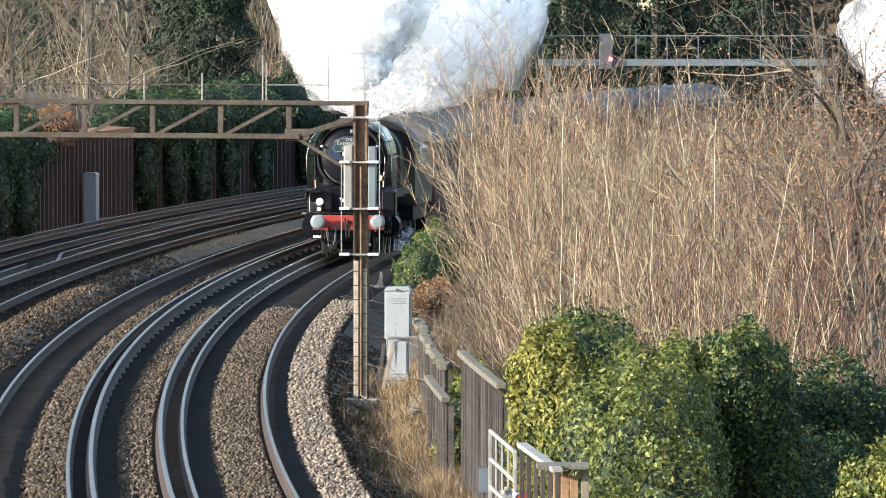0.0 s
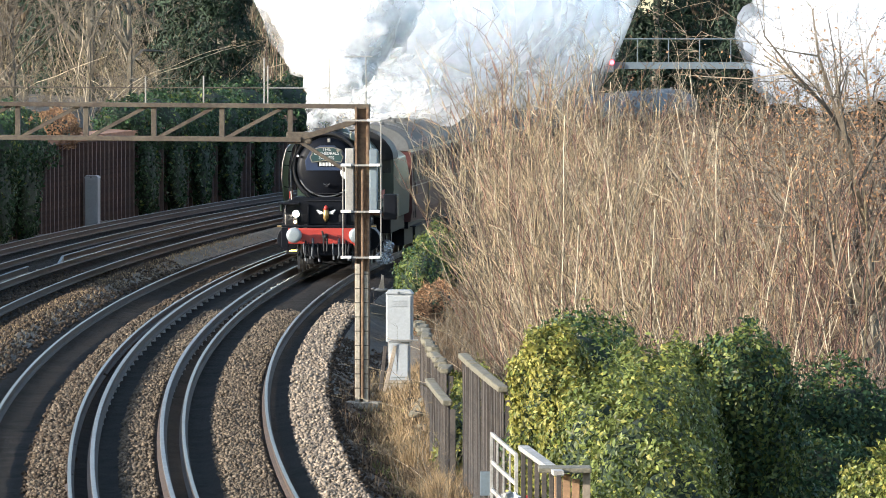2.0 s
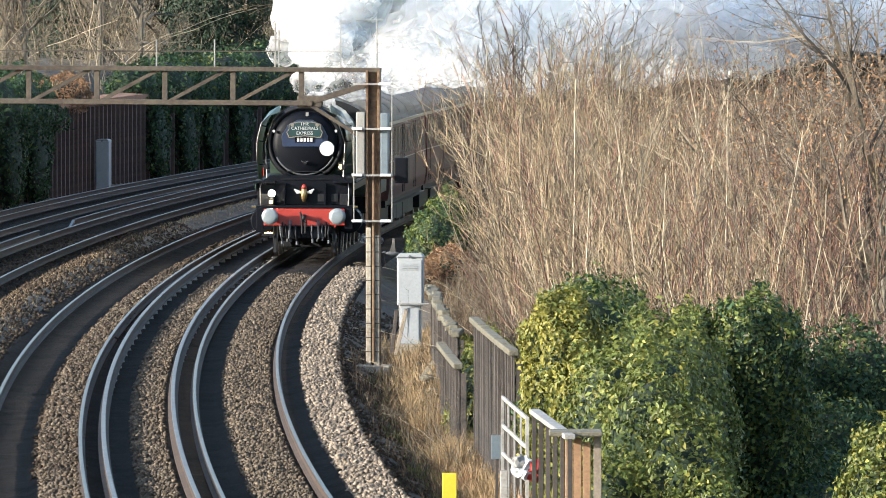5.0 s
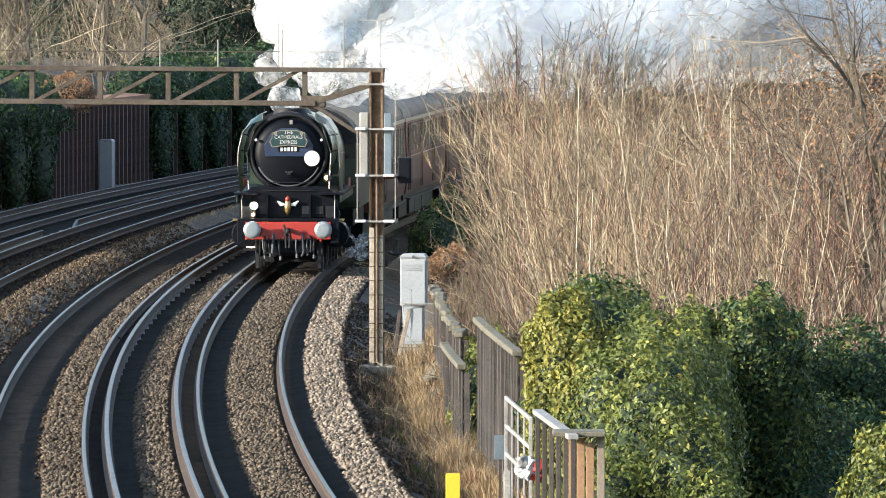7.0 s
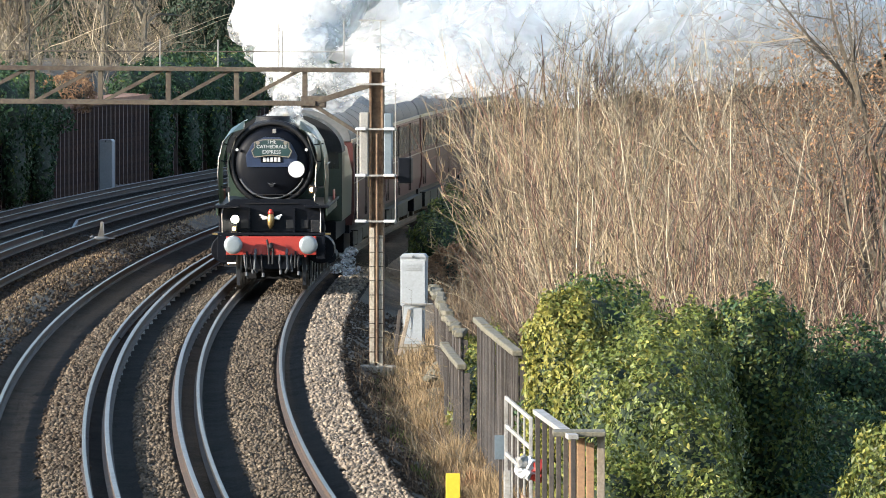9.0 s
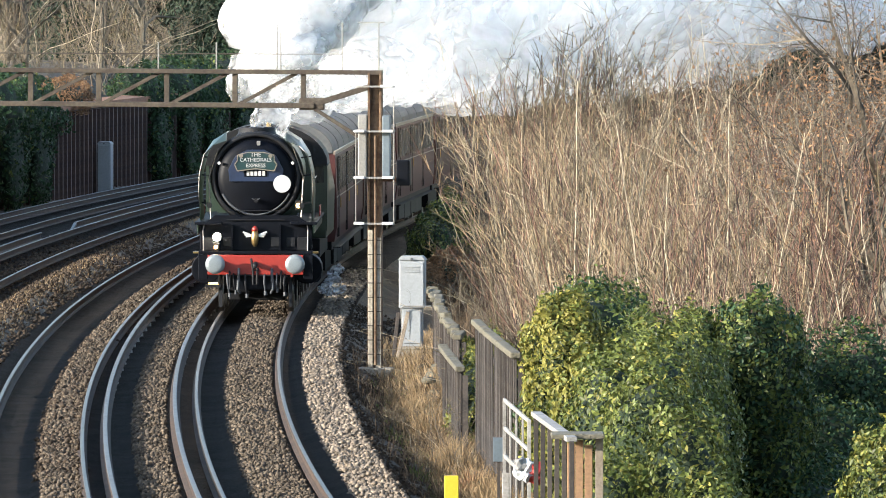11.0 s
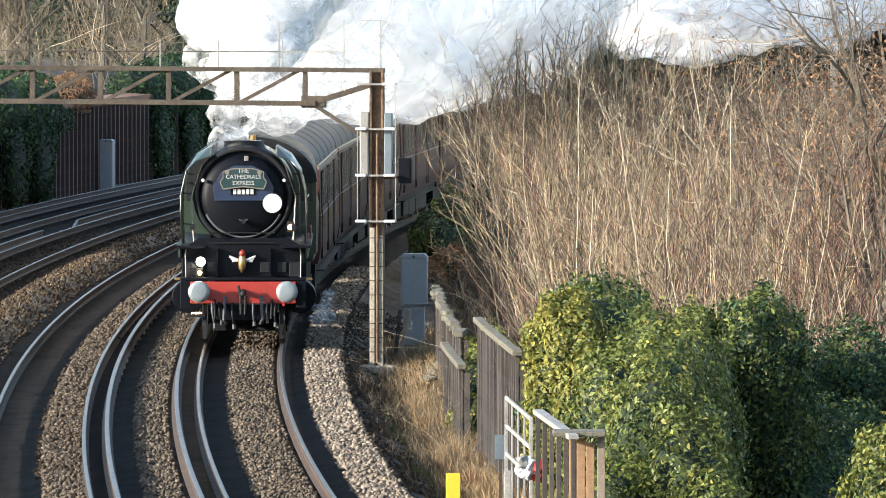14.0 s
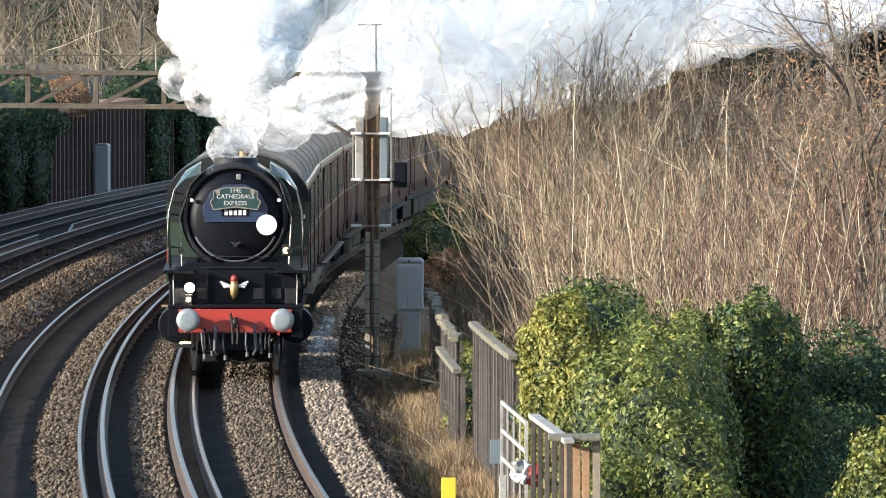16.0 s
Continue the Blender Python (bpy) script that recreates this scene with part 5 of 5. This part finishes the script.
def build_bird():
    b = thing("bird", label="grey pigeon flying low across the tracks", category="bird")
    part("body", Geo().tube([(-0.17, 0, 0), (-0.12, 0, 0.01), (0, 0, 0), (0.12, 0, 0), (0.2, 0, 0.0)], [0.015, 0.04, 0.065, 0.045, 0.02], 10), M["grey_dark"], b, "", 0, True)
    part("head", Geo().tube([(-0.15, 0, 0.02), (-0.19, 0, 0.04), (-0.23, 0, 0.03), (-0.26, 0, 0.02)], [0.02, 0.032, 0.02, 0.004], 8), M["grey_dark"], b, "", 0, True)
    part("tail", Geo().extrude_y([(0.17, -0.012), (0.32, -0.01), (0.32, 0.004), (0.17, 0.012)], -0.05, 0.05), M["grey_dark"], b)
    for sy in (-1, 1):
        w = Geo()
        w.sweep([[(-0.08 + 0.03 * k, sy * (0.03 + 0.075 * k), 0.03 + 0.085 * k), (0.08 - 0.005 * k, sy * (0.03 + 0.075 * k), 0.02 + 0.085 * k), (0.0, sy * (0.03 + 0.075 * k), 0.045 + 0.085 * k)] for k in range(5)])
        part("wing", w, M["steel_pale"], b, "pale grey raised wing")
    return b


bird = build_bird()


def motions():
    span = 16.0
    ts = [i * 0.5 for i in range(33)]
    walk(loco, [(t, riding(front_y(t), 13.0)) for t in ts])
    walk(tender, [(t, riding(front_y(t) + 12.8, 7.5)) for t in ts])
    for k, c in enumerate(coaches):
        walk(c, [(t, riding(front_y(t) + 20.5 + 20.2 * k, 19.7)) for t in ts])
    start = front_y(0)
    for w, x, y, r in WHEELS:
        step = 0.1 if r < 0.6 else 0.2
        n = round(span / step)
        walk(w, [(i * step, pose(x, y, r, math.degrees((start - front_y(i * step)) / r))) for i in range(n + 1)])
    walk(bird, [(0, pose(-1.2, 236, 0.2)), (8.4, pose(-1.2, 236, 0.2)), (8.6, pose(-2.9, 219, 0.5)), (8.8, pose(-5.4, 217, 0.78)), (9.0, pose(-7.9, 215, 1.2)), (9.2, pose(-11.2, 213, 1.7)), (10.0, pose(-22, 208, 4.0)), (16, pose(-60, 190, 9.0))])
    for ob, b, x, z, turn, spin, rise in STEAM:
        rows = []
        for i in range(17):
            t = i * 1.0
            p = line(front_y(t) + 1.75 + b + (t - 8) * 0.012 * b, x + b * drift(t) + sway(t, z) / (1 + 0.04 * b))
            rows.append((t, pose(p.x, p.y, z + rise * (t - 8) / 8, 0, 0, turn + spin * t)))
        walk(ob, rows)
    for ob, x, y, z, turn in OLD:
        walk(ob, [(t, pose(x + dx, y + 0.4 * t, z + 0.02 * t, 0, 0, turn + 2 * t)) for t, dx in ((0, 8.0), (2, 4.6), (4, 2.4), (8, 1.2), (12, 0.2), (16, -0.6))])
    for ob, born, side, turn in JETS:
        rows = []
        for i in range(65):
            t = i * 0.25
            age = max(t - born, 0.0)
            up = 1.25 * age if age < 1.2 else 1.5 + 0.55 * (age - 1.2)
            p = line(front_y(t) + 1.75 + (4.0 * (age - 0.4) if age > 0.4 else 0.0), side * min(age, 3.0))
            rows.append((t, pose(p.x, p.y, 3.05 + min(up, 4.5), 0, 0, turn + 20 * age)))
        walk(ob, rows)



# ---- boundary thicket of bare saplings ----
BANK = [thicket_mesh(230 + i, 8, h, [M["stem_olive"], M["bank_twig"], M["bank_twig"]], 0.25, 1.2, 0.19, 0.3) for i, h in enumerate((4.6, 5.2, 5.8))]
SAPLINGS = [thicket_mesh(330 + i, 3, 6.3, [M["stem_pale"], M["stem"], M["stem_olive"]], 0.2, 0.6, 0.08, 0.06, 0.013, 10) for i in range(3)]
RUSTY = [thicket_mesh(430 + i, 10, 5.2, [M["stem_red"], M["stem_rust"], M["bank_twig"]], 0.3, 0.6, 0.10, 0.09) for i in range(2)]
KINDS = [thicket_mesh(30 + i, 10, h, [M["stem"], M["stem_red"], M["stem_olive"]], (0.1, 0.4, 0.25, 0.15, 0.45)[i], 0.75, 0.12, 0.075) for i, h in enumerate((4.9, 5.2, 5.5, 5.1, 5.8))]


def build_thicket():
    rng = np.random.default_rng(21)
    n = 0
    while n < 165:
        y = 139.5 + 112 * rng.random() ** 1.15
        left = line(y, 6.0).x if y > 152 else 3.2
        right = 0.0475 * y + 1.5
        if right <= left:
            continue
        x = left + (right - left) * rng.random()
        red = x > left + (right - left) * (0.12 + 0.7 * rng.random())
        ob = new("bare_shrub", RUSTY[rng.integers(2)] if red else KINDS[rng.integers(5)])
        tagged(ob, "thicket of thin bare tan saplings in winter", "shrub", "bare thicket", "stuff")
        k = 0.80 + 0.22 * rng.random() + 0.03 * min(x - left, 5)
        ob.matrix_basis = pose(x, y, ground_z(4.5), 0, 0, rng.random() * 360) @ Matrix.Scale(min(k, 1.2), 4)
        n += 1
    # the edge along the track stands closer
    for i in range(38):
        y = 158 + 2.9 * i
        p = line(y, 6.1 + 0.4 * rng.random())
        ob = new("bare_shrub", KINDS[i % 5])
        tagged(ob, "edge of the bare sapling thicket beside the track", "shrub", "bare thicket", "stuff")
        ob.matrix_basis = pose(p.x, p.y, -0.35, 0, 0, rng.random() * 360) @ Matrix.Scale(0.90 + 0.18 * rng.random() + 0.25 * min(max((y - 185) / 40, 0), 1.7), 4)
    # the thicket goes on along the bend
    for i in range(30):
        y = 252 + 2.3 * i
        p = line(y, rng.uniform(5.9, 11.5))
        ob = new("bare_shrub", KINDS[i % 5])
        tagged(ob, "thicket of thin bare tan saplings in winter", "shrub", "bare thicket", "stuff")
        ob.matrix_basis = pose(p.x, p.y, -0.2, 0, 0, rng.random() * 360) @ Matrix.Scale(rng.uniform(0.9, 1.05), 4) @ Matrix.Diagonal((1.4, 1.4, 1, 1))
    # low undergrowth at the foot of the edge
    for i in range(26):
        y = 158 + 2.6 * i
        p = line(y, rng.uniform(4.5, 5.6))
        ob = new("bare_shrub", (BANK + RUSTY)[i % 5])
        tagged(ob, "low olive-brown undergrowth at the thicket's edge", "shrub", "thicket undergrowth", "stuff")
        ob.matrix_basis = pose(p.x, p.y, -0.4, 0, 0, rng.random() * 360) @ Matrix.Scale(rng.uniform(0.34, 0.5), 4) @ Matrix.Diagonal((1.3, 1.3, 1, 1))
    # single taller saplings
    for i in range(24):
        y = 143 + 102 * rng.random() ** 1.5
        x = rng.uniform(line(y, 5.8).x if y > 158 else 2.2, 0.043 * y)
        ob = new("bare_sapling", SAPLINGS[i % 3])
        tagged(ob, "slender bare saplings rising over the thicket", "sapling", "bare saplings")
        ob.matrix_basis = pose(x, y, -0.25, 0, 0, rng.random() * 360) @ Matrix.Scale(rng.uniform(0.80, 1.05), 4) @ Matrix.Diagonal((0.8, 0.8, 1, 1))
    for x, y, k, i in ((1.9, 166, 1.12, 0), (2.7, 160, 1.02, 1), (4.75, 164, 1.08, 2), (3.9, 172, 1.05, 0), (5.3, 160, 1.0, 1)):
        ob = new("bare_sapling", SAPLINGS[i])
        tagged(ob, "slender bare sapling standing clear of the thicket", "sapling", "bare saplings")
        ob.matrix_basis = pose(x, y, -0.25, 0, 0, y * 40) @ Matrix.Scale(k, 4) @ Matrix.Diagonal((0.7, 0.7, 1, 1))


build_thicket()

# ---- ivy hedge before the thicket ----
IVY = [M["ivy"], M["ivy_yellow"]]
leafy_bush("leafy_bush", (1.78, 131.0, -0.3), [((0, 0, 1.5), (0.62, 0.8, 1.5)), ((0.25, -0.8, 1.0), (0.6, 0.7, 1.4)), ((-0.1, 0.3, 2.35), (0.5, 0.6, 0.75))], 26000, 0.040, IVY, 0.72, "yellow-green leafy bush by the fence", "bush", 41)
# the long rear lump is added, hidden from view, to shade the mound
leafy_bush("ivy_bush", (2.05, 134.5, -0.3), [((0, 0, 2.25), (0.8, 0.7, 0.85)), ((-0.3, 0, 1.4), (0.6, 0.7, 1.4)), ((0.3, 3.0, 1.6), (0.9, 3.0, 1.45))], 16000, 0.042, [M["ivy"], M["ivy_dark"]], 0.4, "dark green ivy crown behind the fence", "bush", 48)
# the last lump is added to shade the lower part of the crown
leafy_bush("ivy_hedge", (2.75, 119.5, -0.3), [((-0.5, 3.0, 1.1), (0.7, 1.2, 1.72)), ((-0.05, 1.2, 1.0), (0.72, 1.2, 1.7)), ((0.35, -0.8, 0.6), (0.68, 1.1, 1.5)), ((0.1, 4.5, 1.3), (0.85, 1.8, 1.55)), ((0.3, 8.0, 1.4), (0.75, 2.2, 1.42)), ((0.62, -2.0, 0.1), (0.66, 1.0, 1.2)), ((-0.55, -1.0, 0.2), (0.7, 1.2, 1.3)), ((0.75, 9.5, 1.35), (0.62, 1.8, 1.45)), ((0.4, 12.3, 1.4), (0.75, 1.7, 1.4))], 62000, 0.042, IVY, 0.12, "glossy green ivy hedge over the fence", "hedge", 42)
# dark leaves mixed in to paint shade on the crown's front
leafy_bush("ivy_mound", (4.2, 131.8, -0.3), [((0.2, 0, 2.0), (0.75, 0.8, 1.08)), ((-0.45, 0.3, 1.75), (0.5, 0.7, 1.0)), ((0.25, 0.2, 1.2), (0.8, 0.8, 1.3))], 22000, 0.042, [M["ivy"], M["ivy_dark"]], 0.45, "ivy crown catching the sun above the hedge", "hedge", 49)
# three leaves in four are dark, painting the hedge's shade into the mound
leafy_bush("ivy_mound", (5.2, 136.5, -0.3), [((0, 0, 0.7), (1.3, 0.9, 1.5)), ((0.95, 0.3, 0.95), (1.25, 0.9, 1.4)), ((-0.7, -1.0, 0.6), (0.9, 0.9, 1.5)), ((0.3, -1.6, 0.1), (1.3, 0.9, 1.4)), ((-0.1, -4.0, -0.6), (1.2, 1.6, 1.3))], 50000, 0.042, [M["ivy"], M["ivy_dark"]], 0.75, "ivy mound darkened by leaf colour to paint the hedge's shade", "hedge", 43)
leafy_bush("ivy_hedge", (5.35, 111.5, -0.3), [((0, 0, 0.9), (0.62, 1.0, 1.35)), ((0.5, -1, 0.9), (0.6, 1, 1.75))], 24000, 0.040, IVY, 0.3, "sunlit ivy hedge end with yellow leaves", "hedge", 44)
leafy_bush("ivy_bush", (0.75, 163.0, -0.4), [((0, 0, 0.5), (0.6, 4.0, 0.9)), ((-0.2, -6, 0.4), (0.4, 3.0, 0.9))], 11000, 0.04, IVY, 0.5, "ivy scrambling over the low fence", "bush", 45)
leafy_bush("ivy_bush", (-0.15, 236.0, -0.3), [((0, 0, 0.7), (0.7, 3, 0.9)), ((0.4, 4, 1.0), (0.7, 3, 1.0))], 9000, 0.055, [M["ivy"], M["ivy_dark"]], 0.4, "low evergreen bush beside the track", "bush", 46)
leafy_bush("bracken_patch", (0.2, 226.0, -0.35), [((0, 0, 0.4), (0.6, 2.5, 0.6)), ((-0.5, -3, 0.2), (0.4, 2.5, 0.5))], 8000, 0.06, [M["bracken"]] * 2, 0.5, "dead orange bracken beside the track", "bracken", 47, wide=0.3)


# ---- dry grass and weeds on the bank ----
def grass(name, n, y0, y1, o0, o1, tall, mat, label, seed):
    rng = np.random.default_rng(seed)
    y, off = y0 + (y1 - y0) * rng.random(n), o0 + (o1 - o0) * rng.random(n)
    clump = np.sin(y * 2.1 + off * 3) * np.cos(y * 0.9 - off * 2.3) + rng.normal(0, 0.5, n)
    y, off = y[clump > -0.1], off[clump > -0.1]
    n = len(y)
    base = np.stack([BEND * (y - APEX) ** 2 + SIDE + off, y - off * 2 * BEND * (y - APEX), np.interp(off, [a for a, _ in ACROSS], [h for _, h in ACROSS]) - 0.05], -1)
    h = tall * (0.35 + 0.8 * rng.random(n) ** 1.5)
    lean = rng.normal(0, 0.35, (n, 2)) * h[:, None]
    a = rng.random(n) * 6.28
    side = np.stack([np.cos(a), np.sin(a), np.zeros(n)], -1) * 0.009
    mid = base + np.stack([lean[:, 0] * 0.35, lean[:, 1] * 0.35, h * 0.6], -1)
    tip = base + np.stack([lean[:, 0], lean[:, 1], h], -1)
    v = np.stack([base - side, base + side, mid + side * 0.8, mid - side * 0.8, tip], 1).reshape(-1, 3)
    k = 5 * np.arange(n)[:, None]
    f = np.concatenate([k + np.array([[0, 1, 2]]), k + np.array([[0, 2, 3]]), k + np.array([[3, 2, 4]])], 1).reshape(-1, 3)
    tagged(new(name, np_mesh(name, v, f, M[mat])), label, "grass", kind="stuff")


grass("dry_grass", 16000, 134, 200, 2.7, 4.0, 0.34, "straw", "dry straw-coloured grass and dead weeds on the bank", 51)
grass("dead_weeds", 9000, 126, 190, 2.2, 3.9, 0.3, "weed", "brown dead weed stalks beside the fence", 52)
grass("bank_weeds", 26000, 150, 250, 3.9, 8.0, 0.7, "weed", "brown dead weeds under the thicket", 55)
for y0, o0, n, tall, mat in ((136, 3.05, 900, 0.5, "straw"), (141, 2.85, 700, 0.42, "bracken"), (147, 2.95, 1100, 0.55, "straw"), (153, 2.9, 800, 0.45, "weed"), (159, 3.0, 900, 0.5, "straw"), (167, 2.95, 900, 0.4, "straw"), (131, 3.0, 800, 0.4, "bracken"), (144, 2.5, 300, 0.25, "ivy"), (156, 2.45, 300, 0.22, "ivy")):
    grass("grass_tuft", n, y0, y0 + 2.6, o0, o0 + 0.45, tall, mat, "low green weed tuft on the dark bank" if mat == "ivy" else "tall dry tuft of dead grass on the bank", int(y0))
rng_weed = np.random.default_rng(88)
for i in range(9):
    p = line(rng_weed.uniform(140, 176), rng_weed.uniform(2.9, 3.5))
    ob = new("dead_weed", BANK[i % 3])
    tagged(ob, "tangled brown dead weed on the bank", "weed", "dead weeds by the fence", "stuff")
    ob.matrix_basis = pose(p.x, p.y, -0.6, 0, 0, rng_weed.random() * 360) @ Matrix.Scale(rng_weed.uniform(0.14, 0.24), 4) @ Matrix.Diagonal((1.7, 1.7, 1, 1))
grass("green_weeds", 4000, 128, 185, 2.5, 3.4, 0.2, "ivy", "low green weeds at the foot of the ballast", 53)
grass("verge_grass", 14000, 170, 300, -6.0, -4.9, 0.14, "straw", "short dry grass on the ridge between the tracks", 54)


# ---- wooded bank beyond the wall, and distance ----
def bare_tree(at, tall, seed, mat, label):
    rng = np.random.default_rng(seed)
    t = thing("bare_tree", at, label, "tree", "winter trees on the bank")
    g = Geo()
    trunk = Geo().tube([(0, 0, -0.5), (0.1, 0, tall * 0.3), (0.0, 0.1, tall * 0.55)], [tall * 0.012, tall * 0.010, tall * 0.007], 7, caps=False)
    part("trunk", trunk, M["bark"], t)
    for k in range(9):
        z = tall * (0.12 + 0.45 * rng.random())
        a = rng.random() * 6.28
        grow(g, (0, 0, z), (math.cos(a) * 0.6, math.sin(a) * 0.6, 1.0), tall * (0.3 + 0.2 * rng.random()), tall * 0.008, 3, rng, 0, 3, 5, 0.8, 5, 0.2)
    part("crown", g, M[mat], t, "fine bare branches")
    return t


def conifer(at, tall, wide, seed):
    rng = np.random.default_rng(seed)
    t = thing("conifer", at, "tall dark evergreen conifer on the bank", "tree", "evergreens on the bank")
    part("trunk", Geo().tube([(0, 0, -0.5), (0, 0, tall * 0.95)], [0.3, 0.05], 7), M["bark"], t)
    n = 12000
    z = rng.random(n) ** 0.8
    r = wide * (1 - z) ** 0.7 * (0.55 + 0.45 * rng.random(n) ** 0.4) * (1 + 0.25 * np.sin(z * 40 + rng.random(n)))
    a = rng.random(n) * 6.28
    p = np.stack([np.cos(a) * r, np.sin(a) * r, z * tall], -1)
    nor = np.stack([np.cos(a), np.sin(a), 0.3 + 0 * a], -1) + rng.normal(0, 0.3, (n, 3))
    nor /= np.linalg.norm(nor, axis=1, keepdims=True)
    ob = new("crown", leaf_mesh(p, nor, 0.13, [M["conifer"]], None, rng, 0.35))
    ob.parent = t


for i, (x, y, h) in enumerate(((-19, 345, 9), (-16.5, 352, 10), (-15, 335, 8), (-13.2, 360, 9), (-17.5, 330, 8), (-12, 372, 10), (-20, 360, 10), (-14, 385, 11), (-10, 395, 10))):
    bare_tree((x, y, 2.6), h, 60 + i, "bark" if i % 2 else "bank_twig", "bare winter tree lit by low sun on the bank")
for i, (x, y, h) in enumerate(((6.95, 147, 7.6), (7.6, 158, 7.5), (6.9, 166, 7.0), (8.6, 175, 8.0), (6.0, 185, 6.5))):
    tree = bare_tree((x, y, -0.2), h, 160 + i, "bank_twig", "dark branching bare tree with a few rusty leaves")
    rng_leaf = np.random.default_rng(400 + i)
    spots = rng_leaf.normal(0, 1, (1500, 3)) * np.array([1.0, 1.2, 1.1]) + np.array([0, 0, h * 0.62])
    aim = rng_leaf.normal(0, 1, (1500, 3))
    aim /= np.linalg.norm(aim, axis=1, keepdims=True)
    leaves = new("dead_leaves", leaf_mesh(spots, aim, 0.035, [M["bracken"]], None, rng_leaf))
    leaves.parent = tree
for i, (x, y, h, w) in enumerate(((-8.3, 375, 13, 1.9), (-9.9, 380, 12, 1.7), (-15.9, 395, 13, 2.2), (1.5, 420, 12, 4), (6.5, 440, 11, 4), (11, 450, 12, 4.5), (-3, 430, 11, 3.5), (16, 440, 10, 4), (-6.5, 425, 13, 2.5))):
    conifer((x, y, 1.5), h, w, 90 + i)
for x, y, k in ((-6.9, 398, 2.0), (-6.0, 402, 2.2), (-7.4, 404, 2.1), (-5.4, 408, 2.0)):
    ob = new("upright_tree", KINDS[1 + int(y) % 4])
    tagged(ob, "upright bare poplar with olive stems behind the wall", "tree", "upright poplars")
    ob.matrix_basis = pose(x, y, 1.8, 0, 0, y * 9) @ Matrix.Scale(k, 4) @ Matrix.Diagonal((0.6, 0.6, 1, 1))
rng_bank = np.random.default_rng(77)
for i in range(52):
    p = line(rng_bank.uniform(318, 410), rng_bank.uniform(-27, -15.5))
    ob = new("bare_shrub", BANK[i % 3])
    tagged(ob, "bare winter shrub on the bank above the wall", "shrub", "bare shrubs on the bank", "stuff")
    ob.matrix_basis = pose(p.x, p.y, 2.5, 0, 0, rng_bank.random() * 360) @ Matrix.Scale(rng_bank.uniform(0.9, 1.5), 4)
for i, (y, o, r) in enumerate(((285, -13.7, 1.2), (296, -13.8, 1.4), (303, -13.8, 1.3), (337, -13.9, 1.1), (345, -13.9, 1.3), (352, -13.9, 1.2), (360, -13.9, 1.4), (370, -14.0, 1.5), (382, -14.0, 1.5))):
    p = line(y, o)
    leafy_bush("ivy_mass", (p.x, p.y, 2.6), [((0, 0, 0.3), (r, r * 2.4, r)), ((0.3, 2, 0.0), (r, r * 1.8, r * 0.8)), ((0.75, 0, -1.4), (0.5, r * 2.2, 1.7))], 6500, 0.085, [M["ivy_dark"], M["ivy"]], 0.08, "dark ivy hanging over the retaining wall", "ivy", 110 + i, "ivy on the wall")
leafy_bush("bracken_bank", (-12.9, 318, 2.6), [((0, 0, 0.5), (0.9, 4, 0.7)), ((-0.9, 0, 0.4), (0.7, 4, 0.5))], 7000, 0.075, [M["bracken"]] * 2, 0.5, "orange dead bracken on the bank above the wall", "bracken", 130, wide=0.3)


def far_wood():
    """The wooded rise that closes the distance."""
    rng = np.random.default_rng(140)
    n = 60000
    x = rng.uniform(-60, 70, n)
    y = rng.uniform(450, 500, n)
    crown = 9 + 3 * np.sin(x * 0.35) + 2 * np.sin(x * 0.9 + 1) + rng.normal(0, 0.8, n)
    z = crown * rng.random(n) ** 0.6
    p = np.stack([x, y, z], -1)
    nor = rng.normal(size=(n, 3)) + np.array([-0.4, -0.6, 0.2])
    nor /= np.linalg.norm(nor, axis=1, keepdims=True)
    idx = (np.sin(x * 0.5 + 2) + rng.normal(0, 0.6, n) > 0.3).astype(int)
    tagged(new("far_wood", leaf_mesh(p, nor, 0.55, [M["wood_far"], M["conifer"]], idx, rng, 0.5)), "brown and dark green winter wood in the distance", "wood", kind="stuff")


far_wood()


# ---- far signal bridge ----
def far_bridge():
    b = thing("signal_bridge", (0, 420, 0), "pale steel signal bridge far along the line", "signal bridge")
    # deck and railing dulled to blue-grey, painting the haze before them
    part("deck", Geo().box(5.0, 18.0, -0.4, 0.4, 4.55, 4.85), M["screen"], b)
    part("handrail", Geo().tube([(5, -0.4, 5.9), (18, -0.4, 5.9)], 0.03, 5), M["screen"], b)
    for x in np.arange(5.2, 18, 1.4):
        part("stanchion", Geo().tube([(x, -0.4, 4.85), (x, -0.4, 5.9)], 0.025, 5), M["screen"], b)
    for x in (5.4, 17.6):
        part("leg", Geo().box(x - 0.15, x + 0.15, -0.2, 0.2, -0.5, 4.55), M["steel_pale"], b)
    s = part("signal_head", Geo().box(7.75, 8.35, -0.6, -0.42, 4.4, 6.0), M["grey_dark"], b, "black signal head with a lit red aspect", 0.03)
    part("red_aspect", Geo().tube([(8.25, -0.62, 4.85), (8.25, -0.68, 4.85)], 0.10, 14), M["lamp_red"], s, "lit red signal lens")


far_bridge()

motions()
